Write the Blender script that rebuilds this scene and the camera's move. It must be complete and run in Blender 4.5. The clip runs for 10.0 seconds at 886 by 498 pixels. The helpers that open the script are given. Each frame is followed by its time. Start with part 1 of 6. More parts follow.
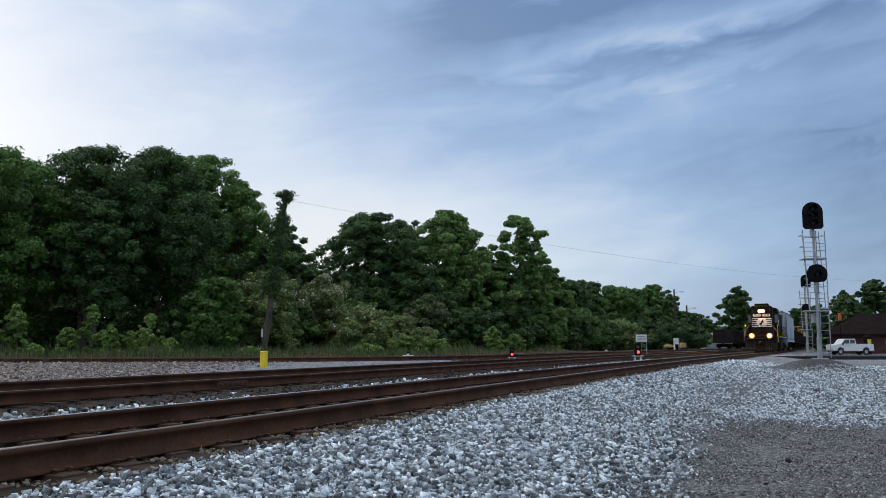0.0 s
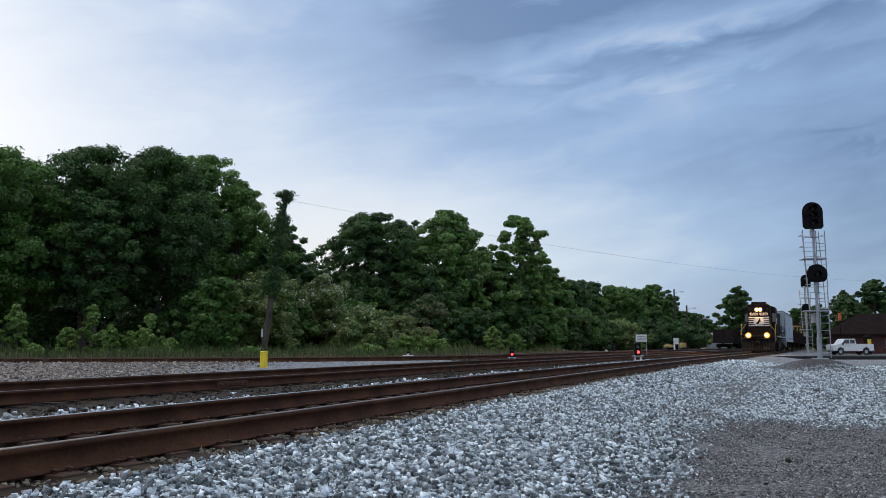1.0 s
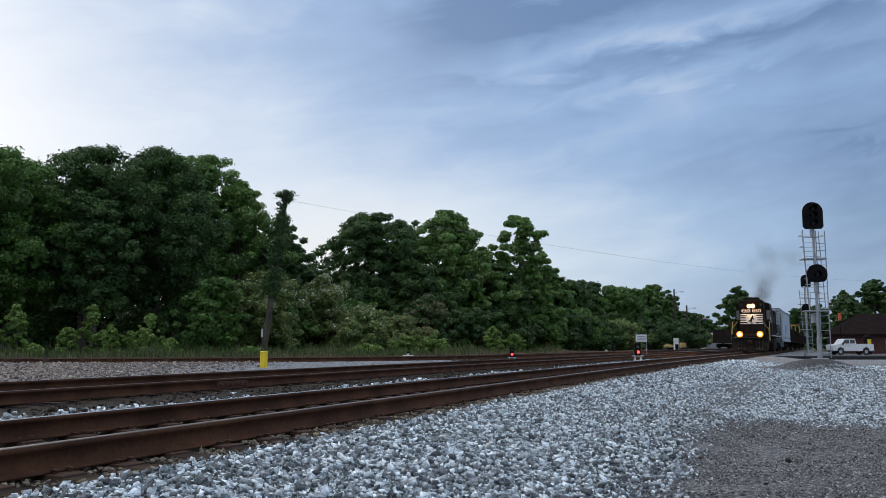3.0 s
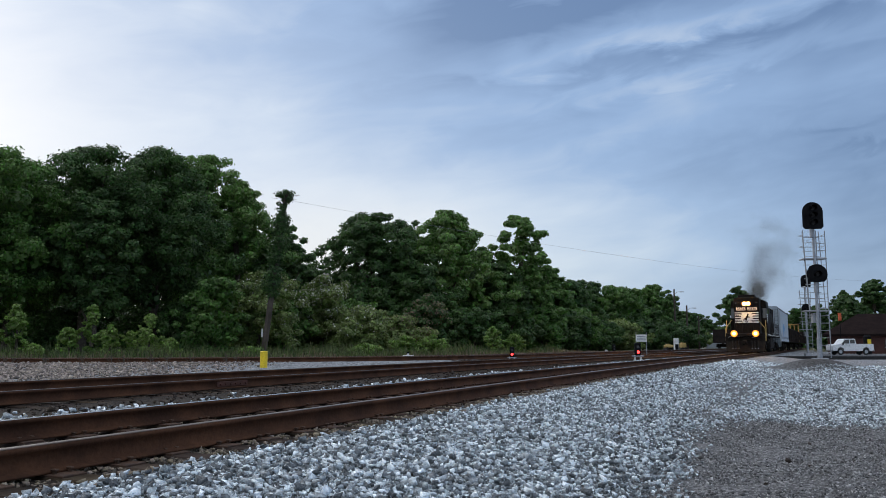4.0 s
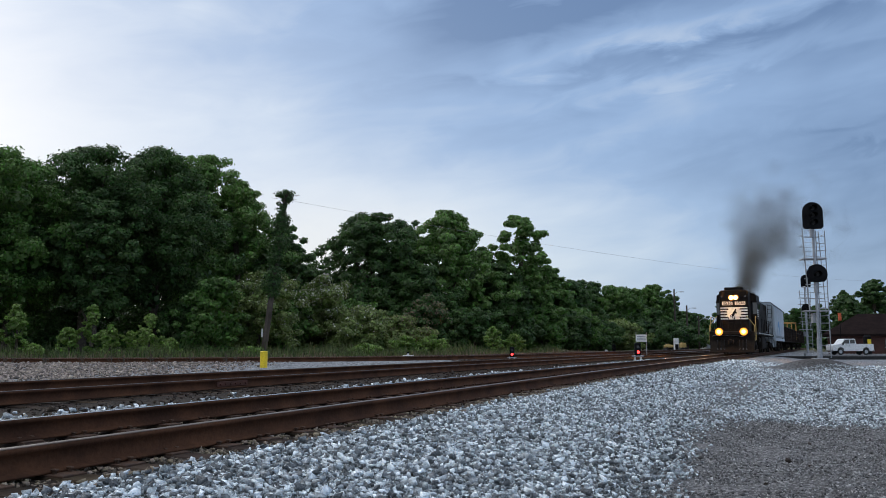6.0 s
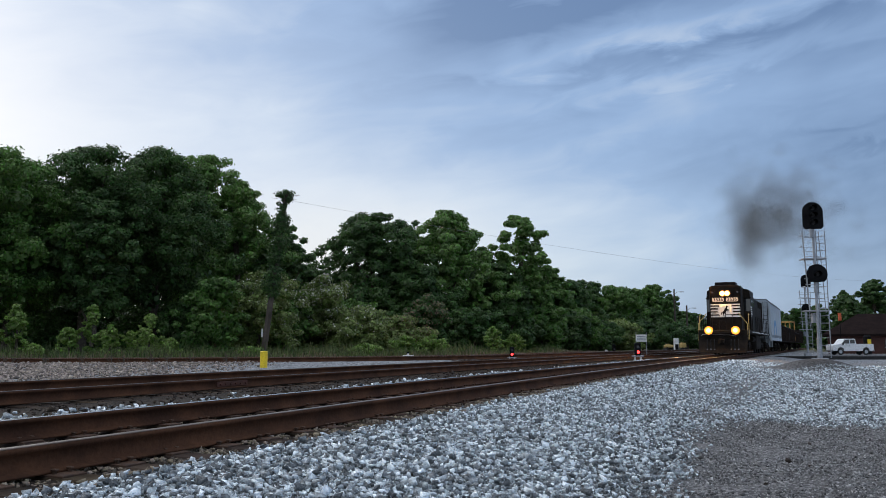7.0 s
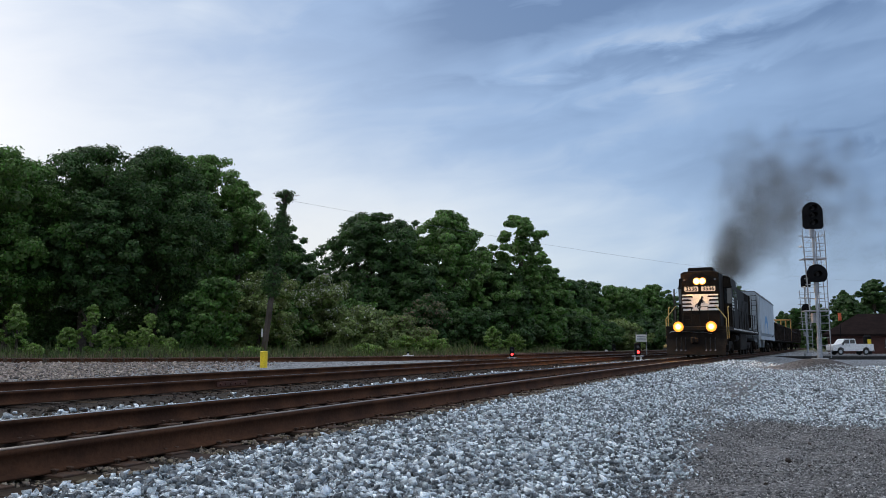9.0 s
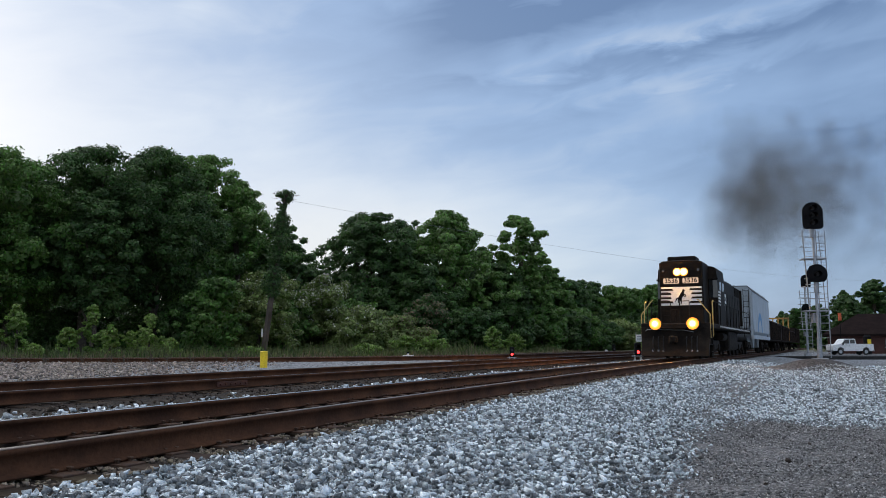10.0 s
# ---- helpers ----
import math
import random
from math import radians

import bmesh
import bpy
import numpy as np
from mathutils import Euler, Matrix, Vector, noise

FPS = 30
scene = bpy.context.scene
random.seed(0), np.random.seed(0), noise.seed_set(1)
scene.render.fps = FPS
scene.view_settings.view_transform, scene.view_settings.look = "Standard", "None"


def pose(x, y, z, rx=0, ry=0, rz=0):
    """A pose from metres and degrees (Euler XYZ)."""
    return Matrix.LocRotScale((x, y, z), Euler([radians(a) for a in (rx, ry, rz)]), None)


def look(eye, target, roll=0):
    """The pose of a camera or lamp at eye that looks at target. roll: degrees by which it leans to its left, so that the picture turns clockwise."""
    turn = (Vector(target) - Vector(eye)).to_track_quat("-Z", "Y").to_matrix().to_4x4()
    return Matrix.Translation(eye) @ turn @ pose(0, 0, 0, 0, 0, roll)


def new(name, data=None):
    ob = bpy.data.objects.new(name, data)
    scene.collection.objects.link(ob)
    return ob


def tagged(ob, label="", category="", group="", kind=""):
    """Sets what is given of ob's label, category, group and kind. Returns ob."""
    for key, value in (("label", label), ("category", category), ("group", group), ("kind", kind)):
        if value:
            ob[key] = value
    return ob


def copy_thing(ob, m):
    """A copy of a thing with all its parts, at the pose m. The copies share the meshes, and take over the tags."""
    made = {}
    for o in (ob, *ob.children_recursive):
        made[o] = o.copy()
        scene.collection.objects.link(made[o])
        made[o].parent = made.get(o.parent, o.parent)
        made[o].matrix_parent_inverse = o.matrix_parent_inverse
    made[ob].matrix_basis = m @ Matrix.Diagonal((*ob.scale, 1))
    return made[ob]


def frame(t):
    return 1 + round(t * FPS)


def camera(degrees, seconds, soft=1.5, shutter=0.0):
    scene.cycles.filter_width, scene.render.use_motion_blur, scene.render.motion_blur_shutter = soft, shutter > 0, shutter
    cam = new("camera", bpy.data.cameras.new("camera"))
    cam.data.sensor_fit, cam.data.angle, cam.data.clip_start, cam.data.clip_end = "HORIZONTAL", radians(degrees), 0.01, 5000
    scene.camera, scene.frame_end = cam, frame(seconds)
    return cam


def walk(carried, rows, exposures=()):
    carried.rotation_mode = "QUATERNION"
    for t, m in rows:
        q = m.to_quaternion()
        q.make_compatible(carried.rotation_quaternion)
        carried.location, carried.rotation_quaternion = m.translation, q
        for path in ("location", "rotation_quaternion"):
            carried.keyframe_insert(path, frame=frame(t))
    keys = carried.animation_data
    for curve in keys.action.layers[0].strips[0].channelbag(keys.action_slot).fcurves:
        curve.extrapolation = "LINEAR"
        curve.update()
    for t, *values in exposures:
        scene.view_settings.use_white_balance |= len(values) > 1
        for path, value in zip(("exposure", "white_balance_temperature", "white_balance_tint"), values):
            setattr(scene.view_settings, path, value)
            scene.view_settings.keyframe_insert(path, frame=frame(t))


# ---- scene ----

# ---------------------------------------------------------------- camera
EYE = (0.0, 0.0, 0.60)
PITCH = 6.726
cam = camera(56.76, 10.0, soft=0.65)
walk(cam, [(0.0, pose(*EYE, 90 + PITCH, 0, 0)), (10.0, pose(*EYE, 90 + PITCH, 0, 0))],
     exposures=[(0.0, 0.0), (10.0, 0.0)])

# ---------------------------------------------------------------- nodes
def tree_of(idblock):
    idblock.use_nodes = True
    nt = idblock.node_tree
    nt.nodes.clear()
    return nt


def node(nt, kind, **sockets):
    n = nt.nodes.new(kind)
    for key, value in sockets.items():
        n.inputs[key.replace("_", " ")].default_value = value
    return n


def math_node(nt, op, a, b=None, clamp=False):
    n = nt.nodes.new("ShaderNodeMath")
    n.operation, n.use_clamp = op, clamp
    for i, v in enumerate((a, b)):
        if v is None:
            continue
        if isinstance(v, (int, float)):
            n.inputs[i].default_value = v
        else:
            nt.links.new(v, n.inputs[i])
    return n.outputs[0]


def mix_color(nt, fac, a, b, blend="MIX"):
    n = nt.nodes.new("ShaderNodeMix")
    n.data_type, n.blend_type = "RGBA", blend
    for sock, v in ((n.inputs[0], fac), (n.inputs[6], a), (n.inputs[7], b)):
        if isinstance(v, (int, float)):
            sock.default_value = v
        elif isinstance(v, tuple):
            sock.default_value = (*v, 1.0) if len(v) == 3 else v
        else:
            nt.links.new(v, sock)
    return n.outputs[2]


def noise_tex(nt, vec, scale, detail=4.0, rough=0.55, distortion=0.0):
    n = nt.nodes.new("ShaderNodeTexNoise")
    n.inputs["Scale"].default_value = scale
    n.inputs["Detail"].default_value = detail
    n.inputs["Roughness"].default_value = rough
    n.inputs["Distortion"].default_value = distortion
    if vec is not None:
        nt.links.new(vec, n.inputs["Vector"])
    return n.outputs["Fac"]


def ramp(nt, fac, lo, hi):
    n = nt.nodes.new("ShaderNodeMapRange")
    n.interpolation_type = "SMOOTHSTEP"
    n.inputs["From Min"].default_value = lo
    n.inputs["From Max"].default_value = hi
    nt.links.new(fac, n.inputs["Value"])
    return n.outputs["Result"]


# ---------------------------------------------------------------- world and light
SUN_AZ = radians(-48)      # from +Y towards -X
SUN_EL = radians(24)


def make_world():
    w = bpy.data.worlds.new("evening_sky")
    scene.world = w
    nt = tree_of(w)
    out = nt.nodes.new("ShaderNodeOutputWorld")
    bg = nt.nodes.new("ShaderNodeBackground")
    sky = nt.nodes.new("ShaderNodeTexSky")
    sky.sky_type = "NISHITA"
    sky.sun_disc = False
    sky.sun_elevation = SUN_EL
    sky.sun_rotation = SUN_AZ
    tc = nt.nodes.new("ShaderNodeTexCoord")
    sep = nt.nodes.new("ShaderNodeSeparateXYZ")
    nt.links.new(tc.outputs["Generated"], sep.inputs[0])
    x, y, z = sep.outputs
    az = math_node(nt, "ARCTAN2", x, y)
    el = math_node(nt, "ARCSINE", z)

    def bump_at(u0, v0, su, sv, gain):
        du = math_node(nt, "MULTIPLY", math_node(nt, "SUBTRACT", az, u0), 1 / su)
        dv = math_node(nt, "MULTIPLY", math_node(nt, "SUBTRACT", el, v0), 1 / sv)
        q = math_node(nt, "ADD", math_node(nt, "MULTIPLY", du, du), math_node(nt, "MULTIPLY", dv, dv))
        return math_node(nt, "MULTIPLY", math_node(nt, "EXPONENT", math_node(nt, "MULTIPLY", q, -1.0)), gain)

    # cloud streaks rise gently from left to right
    su = math_node(nt, "ADD", math_node(nt, "MULTIPLY", az, 0.99), math_node(nt, "MULTIPLY", el, 0.12))
    sv = math_node(nt, "ADD", math_node(nt, "MULTIPLY", el, 0.99), math_node(nt, "MULTIPLY", az, -0.12))

    def streaks(ku, kv, detail, rough, warp, seed):
        comb = nt.nodes.new("ShaderNodeCombineXYZ")
        nt.links.new(math_node(nt, "MULTIPLY", su, ku), comb.inputs[0])
        nt.links.new(math_node(nt, "MULTIPLY", sv, kv), comb.inputs[1])
        comb.inputs[2].default_value = seed
        return noise_tex(nt, comb.outputs[0], 1.0, detail, rough, warp)

    long_n = math_node(nt, "SUBTRACT", streaks(2.6, 10.5, 5.0, 0.52, 0.5, 3.1), 0.5)
    broad_n = math_node(nt, "SUBTRACT", streaks(3.0, 5.0, 4.0, 0.5, 0.4, 7.7), 0.5)
    fine_n = math_node(nt, "SUBTRACT", streaks(9.0, 26.0, 5.0, 0.55, 0.9, 1.3), 0.5)
    level = math_node(nt, "ADD", math_node(nt, "MULTIPLY", long_n, 0.55), math_node(nt, "MULTIPLY", broad_n, 0.62))
    level = math_node(nt, "ADD", level, math_node(nt, "MULTIPLY", fine_n, 0.26))
    right = ramp(nt, az, -0.25, 0.60)
    level = math_node(nt, "ADD", level, math_node(nt, "MULTIPLY", right, -0.19))
    for spec in ((-0.54, 0.27, 0.17, 0.12, 0.30), (-0.20, 0.11, 0.34, 0.11, 0.30), (0.20, 0.12, 0.30, 0.09, 0.16),
                 (0.12, 0.43, 0.32, 0.075, -0.24), (0.45, 0.20, 0.22, 0.10, -0.20), (-0.1, 0.32, 0.2, 0.1, -0.06), (0.13, 0.229, 0.20, 0.08, -0.14), (0.38, 0.07, 0.24, 0.07, -0.17)):
        level = math_node(nt, "ADD", level, bump_at(*spec))
    # crisper bands of darker and lighter cloud high on the right, with torn edges
    torn = math_node(nt, "ADD", sv, math_node(nt, "MULTIPLY", fine_n, 0.07))
    for u0, v0, wu, wv, gain in ((0.17, 0.374, 0.17, 0.024, -0.36), (0.36, 0.327, 0.18, 0.015, 0.16), (0.38, 0.297, 0.22, 0.012, -0.26),
                                (0.28, 0.272, 0.15, 0.012, 0.10), (0.46, 0.255, 0.16, 0.016, -0.10), (0.02, 0.300, 0.16, 0.02, -0.10), (0.476, 0.185, 0.05, 0.005, -0.10), (0.511, 0.158, 0.04, 0.006, -0.10)):
        du = math_node(nt, "MULTIPLY", math_node(nt, "SUBTRACT", su, u0), 1 / wu)
        dv = math_node(nt, "MULTIPLY", math_node(nt, "SUBTRACT", torn, v0), 1 / wv)
        q = math_node(nt, "ADD", math_node(nt, "MULTIPLY", du, du), math_node(nt, "MULTIPLY", dv, dv))
        level = math_node(nt, "ADD", level, math_node(nt, "MULTIPLY", math_node(nt, "EXPONENT", math_node(nt, "MULTIPLY", q, -1.0)), gain))
    back = ramp(nt, math_node(nt, "MULTIPLY", y, -1.0), -0.1, 0.7)
    level = math_node(nt, "ADD", level, math_node(nt, "MULTIPLY", back, 0.16))
    level = math_node(nt, "ADD", level, 0.50, True)
    high = ramp(nt, z, 0.46, 0.95)
    cr = nt.nodes.new("ShaderNodeValToRGB")
    e = cr.color_ramp.elements
    e[0].position, e[0].color = 0.0, (0.110, 0.184, 0.340, 1)
    e[1].position, e[1].color = 1.0, (0.76, 0.78, 0.79, 1)
    m = e.new(0.35)
    m.color = (0.245, 0.362, 0.57, 1)
    m = e.new(0.62)
    m.color = (0.49, 0.572, 0.695, 1)
    nt.links.new(level, cr.inputs[0])
    veil = mix_color(nt, math_node(nt, "MULTIPLY", high, 0.85), cr.outputs[0], (0.56, 0.55, 0.53))
    veil = mix_color(nt, bump_at(-0.22, 0.10, 0.26, 0.09, 0.6), veil, (0.72, 0.64, 0.60))
    veil = mix_color(nt, bump_at(-0.56, 0.22, 0.24, 0.12, 0.60), veil, (0.70, 0.685, 0.70))
    veil = mix_color(nt, bump_at(0.08, 0.11, 0.32, 0.08, 0.34), veil, (0.455, 0.54, 0.665))
    veil = mix_color(nt, bump_at(-0.34, 0.24, 0.30, 0.16, 0.32), veil, (0.63, 0.665, 0.715))
    tint = mix_color(nt, 0.03, veil, sky.outputs[0])
    nt.links.new(tint, bg.inputs["Color"])
    # an overcast sky is brightest overhead
    nt.links.new(math_node(nt, "ADD", math_node(nt, "ADD", math_node(nt, "MULTIPLY", high, 1.05), 1.0), math_node(nt, "MULTIPLY", back, 0.12)), bg.inputs["Strength"])
    nt.links.new(bg.outputs[0], out.inputs["Surface"])


make_world()
sun = new("sun", bpy.data.lights.new("sun", "SUN"))
sun.data.energy, sun.data.angle, sun.data.color = 1.1, radians(35), (1.0, 0.97, 0.93)
sun.matrix_world = look((-60 * math.cos(SUN_EL) * math.sin(-SUN_AZ), 60 * math.cos(SUN_EL) * math.cos(SUN_AZ) - 60, 60 * math.sin(SUN_EL) + 40), (0, -60, 40))


# ---------------------------------------------------------------- materials
def surface(name, a, b, scale=3.0, rough=0.8, metal=0.0, bump=0.2, grain=40.0, rand=0.0, island=0.0, spec=0.4, stain=None, stain_scale=0.8, trans=0.0, coords="Object"):
    """Two colours mixed by coarse noise, darkened by fine grain, with bump; rand varies whole objects, island loose pieces."""
    m = bpy.data.materials.new(name)
    nt = tree_of(m)
    out = nt.nodes.new("ShaderNodeOutputMaterial")
    bsdf = nt.nodes.new("ShaderNodeBsdfPrincipled")
    tc = nt.nodes.new("ShaderNodeTexCoord")
    if coords == "World":
        geo = nt.nodes.new("ShaderNodeNewGeometry")
        vec = geo.outputs["Position"]
    else:
        vec = tc.outputs[coords]
    coarse = ramp(nt, noise_tex(nt, vec, scale, 5.0), 0.3, 0.7)
    col = mix_color(nt, coarse, a, b)
    fine = noise_tex(nt, vec, grain, 3.0)
    shade = ramp(nt, fine, 0.2, 0.75)
    col = mix_color(nt, 0.35, col, mix_color(nt, shade, (0.35, 0.35, 0.35), (1.35, 1.35, 1.35)), "MULTIPLY")
    if stain:
        patch = ramp(nt, noise_tex(nt, vec, stain_scale, 6.0, 0.6, 0.6), 0.52, 0.68)
        col = mix_color(nt, math_node(nt, "MULTIPLY", patch, 0.75), col, stain)
    if rand or island:
        if rand:
            r = nt.nodes.new("ShaderNodeObjectInfo").outputs["Random"]
            amount = rand
        else:
            r = nt.nodes.new("ShaderNodeNewGeometry").outputs["Random Per Island"]
            amount = island
        hsv = nt.nodes.new("ShaderNodeHueSaturation")
        nt.links.new(col, hsv.inputs["Color"])
        spread = math_node(nt, "POWER", r, 1.75) if amount > 0.6 else r
        nt.links.new(math_node(nt, "ADD", math_node(nt, "MULTIPLY", spread, 2 * amount + (0.62 if amount > 0.6 else 0)), 1 - amount - (0.08 if amount > 0.6 else 0)), hsv.inputs["Value"])
        r2 = math_node(nt, "FRACT", math_node(nt, "MULTIPLY", r, 17.3))
        nt.links.new(math_node(nt, "ADD", math_node(nt, "MULTIPLY", r2, 0.04), 0.48), hsv.inputs["Hue"])
        nt.links.new(math_node(nt, "ADD", math_node(nt, "MULTIPLY", r2, 0.3), 0.85), hsv.inputs["Saturation"])
        col = hsv.outputs[0]
    nt.links.new(col, bsdf.inputs["Base Color"])
    bsdf.inputs["Roughness"].default_value = rough
    bsdf.inputs["Metallic"].default_value = metal
    bsdf.inputs["Specular IOR Level"].default_value = spec
    if bump:
        bn = nt.nodes.new("ShaderNodeBump")
        bn.inputs["Strength"].default_value = bump
        bn.inputs["Distance"].default_value = 0.02
        nt.links.new(fine, bn.inputs["Height"])
        nt.links.new(bn.outputs[0], bsdf.inputs["Normal"])
    last = bsdf.outputs[0]
    if trans:
        tr = nt.nodes.new("ShaderNodeBsdfTranslucent")
        nt.links.new(col, tr.inputs["Color"])
        mx = nt.nodes.new("ShaderNodeMixShader")
        mx.inputs[0].default_value = trans
        nt.links.new(last, mx.inputs[1])
        nt.links.new(tr.outputs[0], mx.inputs[2])
        last = mx.outputs[0]
    nt.links.new(last, out.inputs["Surface"])
    return m


def glow_mat(name, color, strength):
    m = bpy.data.materials.new(name)
    nt = tree_of(m)
    out = nt.nodes.new("ShaderNodeOutputMaterial")
    em = nt.nodes.new("ShaderNodeEmission")
    em.inputs["Color"].default_value = (*color, 1)
    em.inputs["Strength"].default_value = strength
    nt.links.new(em.outputs[0], out.inputs["Surface"])
    return m


def glass_mat(name, color, rough=0.05):
    m = bpy.data.materials.new(name)
    nt = tree_of(m)
    out = nt.nodes.new("ShaderNodeOutputMaterial")
    b = nt.nodes.new("ShaderNodeBsdfPrincipled")
    b.inputs["Base Color"].default_value = (*color, 1)
    b.inputs["Roughness"].default_value = rough
    b.inputs["Specular IOR Level"].default_value = 0.8
    nt.links.new(b.outputs[0], out.inputs["Surface"])
    return m


M = {}
M["rail_web"] = surface("rusty_rail_steel", (0.046, 0.021, 0.012), (0.092, 0.040, 0.020), 2.0, 0.85, 0.0, 0.25, 30, spec=0.15)
M["rail_head"] = surface("worn_rail_head", (0.52, 0.51, 0.50), (0.40, 0.38, 0.36), 1.2, 0.24, 0.9, 0.03, 25)
M["rail_dull"] = surface("dull_rail_head", (0.19, 0.14, 0.11), (0.11, 0.08, 0.06), 1.2, 0.36, 0.5, 0.05, 25)
M["rail_black"] = surface("dark_rail_head", (0.040, 0.036, 0.036), (0.075, 0.060, 0.052), 1.2, 0.32, 0.3, 0.05, 25)
M["tie"] = surface("weathered_tie_wood", (0.030, 0.021, 0.016), (0.075, 0.054, 0.040), 3.0, 0.95, 0.0, 0.6, 34, rand=0.35, spec=0.1)
M["plate"] = surface("rusty_plate", (0.055, 0.032, 0.022), (0.10, 0.055, 0.034), 6.0, 0.8, 0.2, 0.3, 60)
M["joint"] = surface("red_rust_joint", (0.10, 0.035, 0.024), (0.06, 0.028, 0.020), 6.0, 0.8, 0.1, 0.3, 60)
M["stone"] = surface("grey_ballast_stone", (0.78, 0.845, 0.885), (0.37, 0.41, 0.44), 24.0, 0.85, 0.0, 0.9, 110, island=0.70)
M["stone_brown"] = surface("brown_ballast_stone", (0.17, 0.13, 0.10), (0.28, 0.23, 0.18), 9.0, 0.88, 0.0, 0.4, 70, island=0.55)
M["stone_tan"] = surface("tan_stone", (0.27, 0.22, 0.165), (0.17, 0.135, 0.10), 9.0, 0.9, 0.0, 0.4, 70, island=0.55)
M["stone_dusty"] = surface("dusty_siding_stone", (0.36, 0.30, 0.26), (0.19, 0.155, 0.13), 9.0, 0.9, 0.0, 0.4, 70, island=0.6)
M["stone_oil"] = surface("oil_black_stone", (0.035, 0.026, 0.021), (0.065, 0.048, 0.038), 9.0, 0.9, 0.0, 0.4, 70, island=0.5, spec=0.2)
M["stone_dark"] = surface("dark_fine_gravel", (0.15, 0.145, 0.145), (0.30, 0.295, 0.29), 9.0, 0.9, 0.0, 0.4, 90, island=0.62)
M["black_paint"] = surface("black_locomotive_paint", (0.011, 0.0085, 0.007), (0.021, 0.016, 0.012), 1.6, 0.55, 0.0, 0.05, 14, stain=(0.032, 0.022, 0.016), stain_scale=0.9, spec=0.05)
M["under"] = surface("grimy_underframe", (0.009, 0.007, 0.006), (0.026, 0.019, 0.014), 2.2, 0.85, 0.0, 0.2, 30, spec=0.15)
M["white_paint"] = surface("white_stripe_paint", (0.78, 0.78, 0.76), (0.70, 0.69, 0.66), 2.0, 0.5, 0.0, 0.05, 30)
M["yellow_rail"] = surface("yellow_handrail_paint", (0.62, 0.43, 0.13), (0.50, 0.34, 0.11), 3.0, 0.5, 0.0, 0.05, 30)


def lamp_mat(name):
    """A lit sealed-beam lamp: a hot core, its amber glare painted as a fading glow."""
    m = bpy.data.materials.new(name)
    nt = tree_of(m)
    out = nt.nodes.new("ShaderNodeOutputMaterial")
    em = nt.nodes.new("ShaderNodeEmission")
    tc = nt.nodes.new("ShaderNodeTexCoord")
    ln = nt.nodes.new("ShaderNodeVectorMath")
    ln.operation = "LENGTH"
    nt.links.new(tc.outputs["Object"], ln.inputs[0])
    d = ln.outputs["Value"]

    def fall(width, gain):
        q = math_node(nt, "MULTIPLY", d, 1 / width)
        return math_node(nt, "MULTIPLY", math_node(nt, "EXPONENT", math_node(nt, "MULTIPLY", math_node(nt, "MULTIPLY", q, q), -1.0)), gain)

    core = fall(0.075, 40.0)
    glare_near = fall(0.13, 5.0)
    glare_wide = fall(0.36, 2.4)
    nt.links.new(math_node(nt, "ADD", math_node(nt, "ADD", core, glare_near), glare_wide), em.inputs["Strength"])
    col = mix_color(nt, ramp(nt, d, 0.05, 0.20), (1.0, 0.72, 0.36), (1.0, 0.33, 0.045))
    nt.links.new(col, em.inputs["Color"])
    nt.links.new(em.outputs[0], out.inputs["Surface"])
    return m


M["head_lamp"] = lamp_mat("lit_headlight")
M["filament"] = glow_mat("hot_filament", (1.0, 0.45, 0.11), 40000.0)
# added glow, no real lamp part: tints the locomotive's own front amber
M["fill_ball"] = glow_mat("front_fill_glow", (1.0, 0.50, 0.15), 5000.0)
M["board_lit"] = glow_mat("lit_number_board", (1.0, 0.72, 0.52), 0.68)
M["glass_dark"] = glass_mat("dark_glass", (0.012, 0.014, 0.016))
M["lens_dark"] = glass_mat("unlit_lens", (0.005, 0.005, 0.006), 0.6)
M["hopper_roof"] = surface("dull_grey_roof_paint", (0.16, 0.17, 0.19), (0.11, 0.12, 0.13), 1.2, 0.8, 0.0, 0.1, 20)
M["hopper"] = surface("pale_hopper_paint", (0.45, 0.50, 0.55), (0.38, 0.42, 0.46), 0.9, 0.6, 0.0, 0.06, 16, stain=(0.40, 0.40, 0.39), stain_scale=0.6)
M["blue_mark"] = surface("blue_mark_paint", (0.10, 0.26, 0.48), (0.14, 0.30, 0.50), 2.0, 0.6, 0.0, 0.05, 30)
M["car_brown"] = surface("brown_car_paint", (0.015, 0.012, 0.011), (0.032, 0.022, 0.018), 1.4, 0.9, 0.0, 0.12, 20, spec=0.15, stain=(0.03, 0.022, 0.02))
M["car_amber"] = surface("amber_car_paint", (0.58, 0.32, 0.08), (0.46, 0.25, 0.07), 1.4, 0.65, 0.0, 0.1, 20, stain=(0.12, 0.07, 0.04))
M["galv"] = surface("galvanised_steel", (0.38, 0.39, 0.41), (0.27, 0.28, 0.30), 3.0, 0.5, 0.5, 0.08, 40)
M["signal_black"] = surface("flat_black_signal_paint", (0.008, 0.008, 0.009), (0.014, 0.014, 0.015), 3.0, 0.9, 0.0, 0.05, 40, spec=0.06)
M["red_lamp"] = glow_mat("red_signal_lens", (1.0, 0.03, 0.03), 6.0)
M["yellow_post"] = surface("yellow_post_plastic", (0.85, 0.60, 0.02), (0.75, 0.52, 0.03), 4.0, 0.5, 0.0, 0.05, 30)
M["bark"] = surface("tree_bark", (0.050, 0.040, 0.030), (0.095, 0.078, 0.060), 4.0, 0.95, 0.0, 0.6, 26)
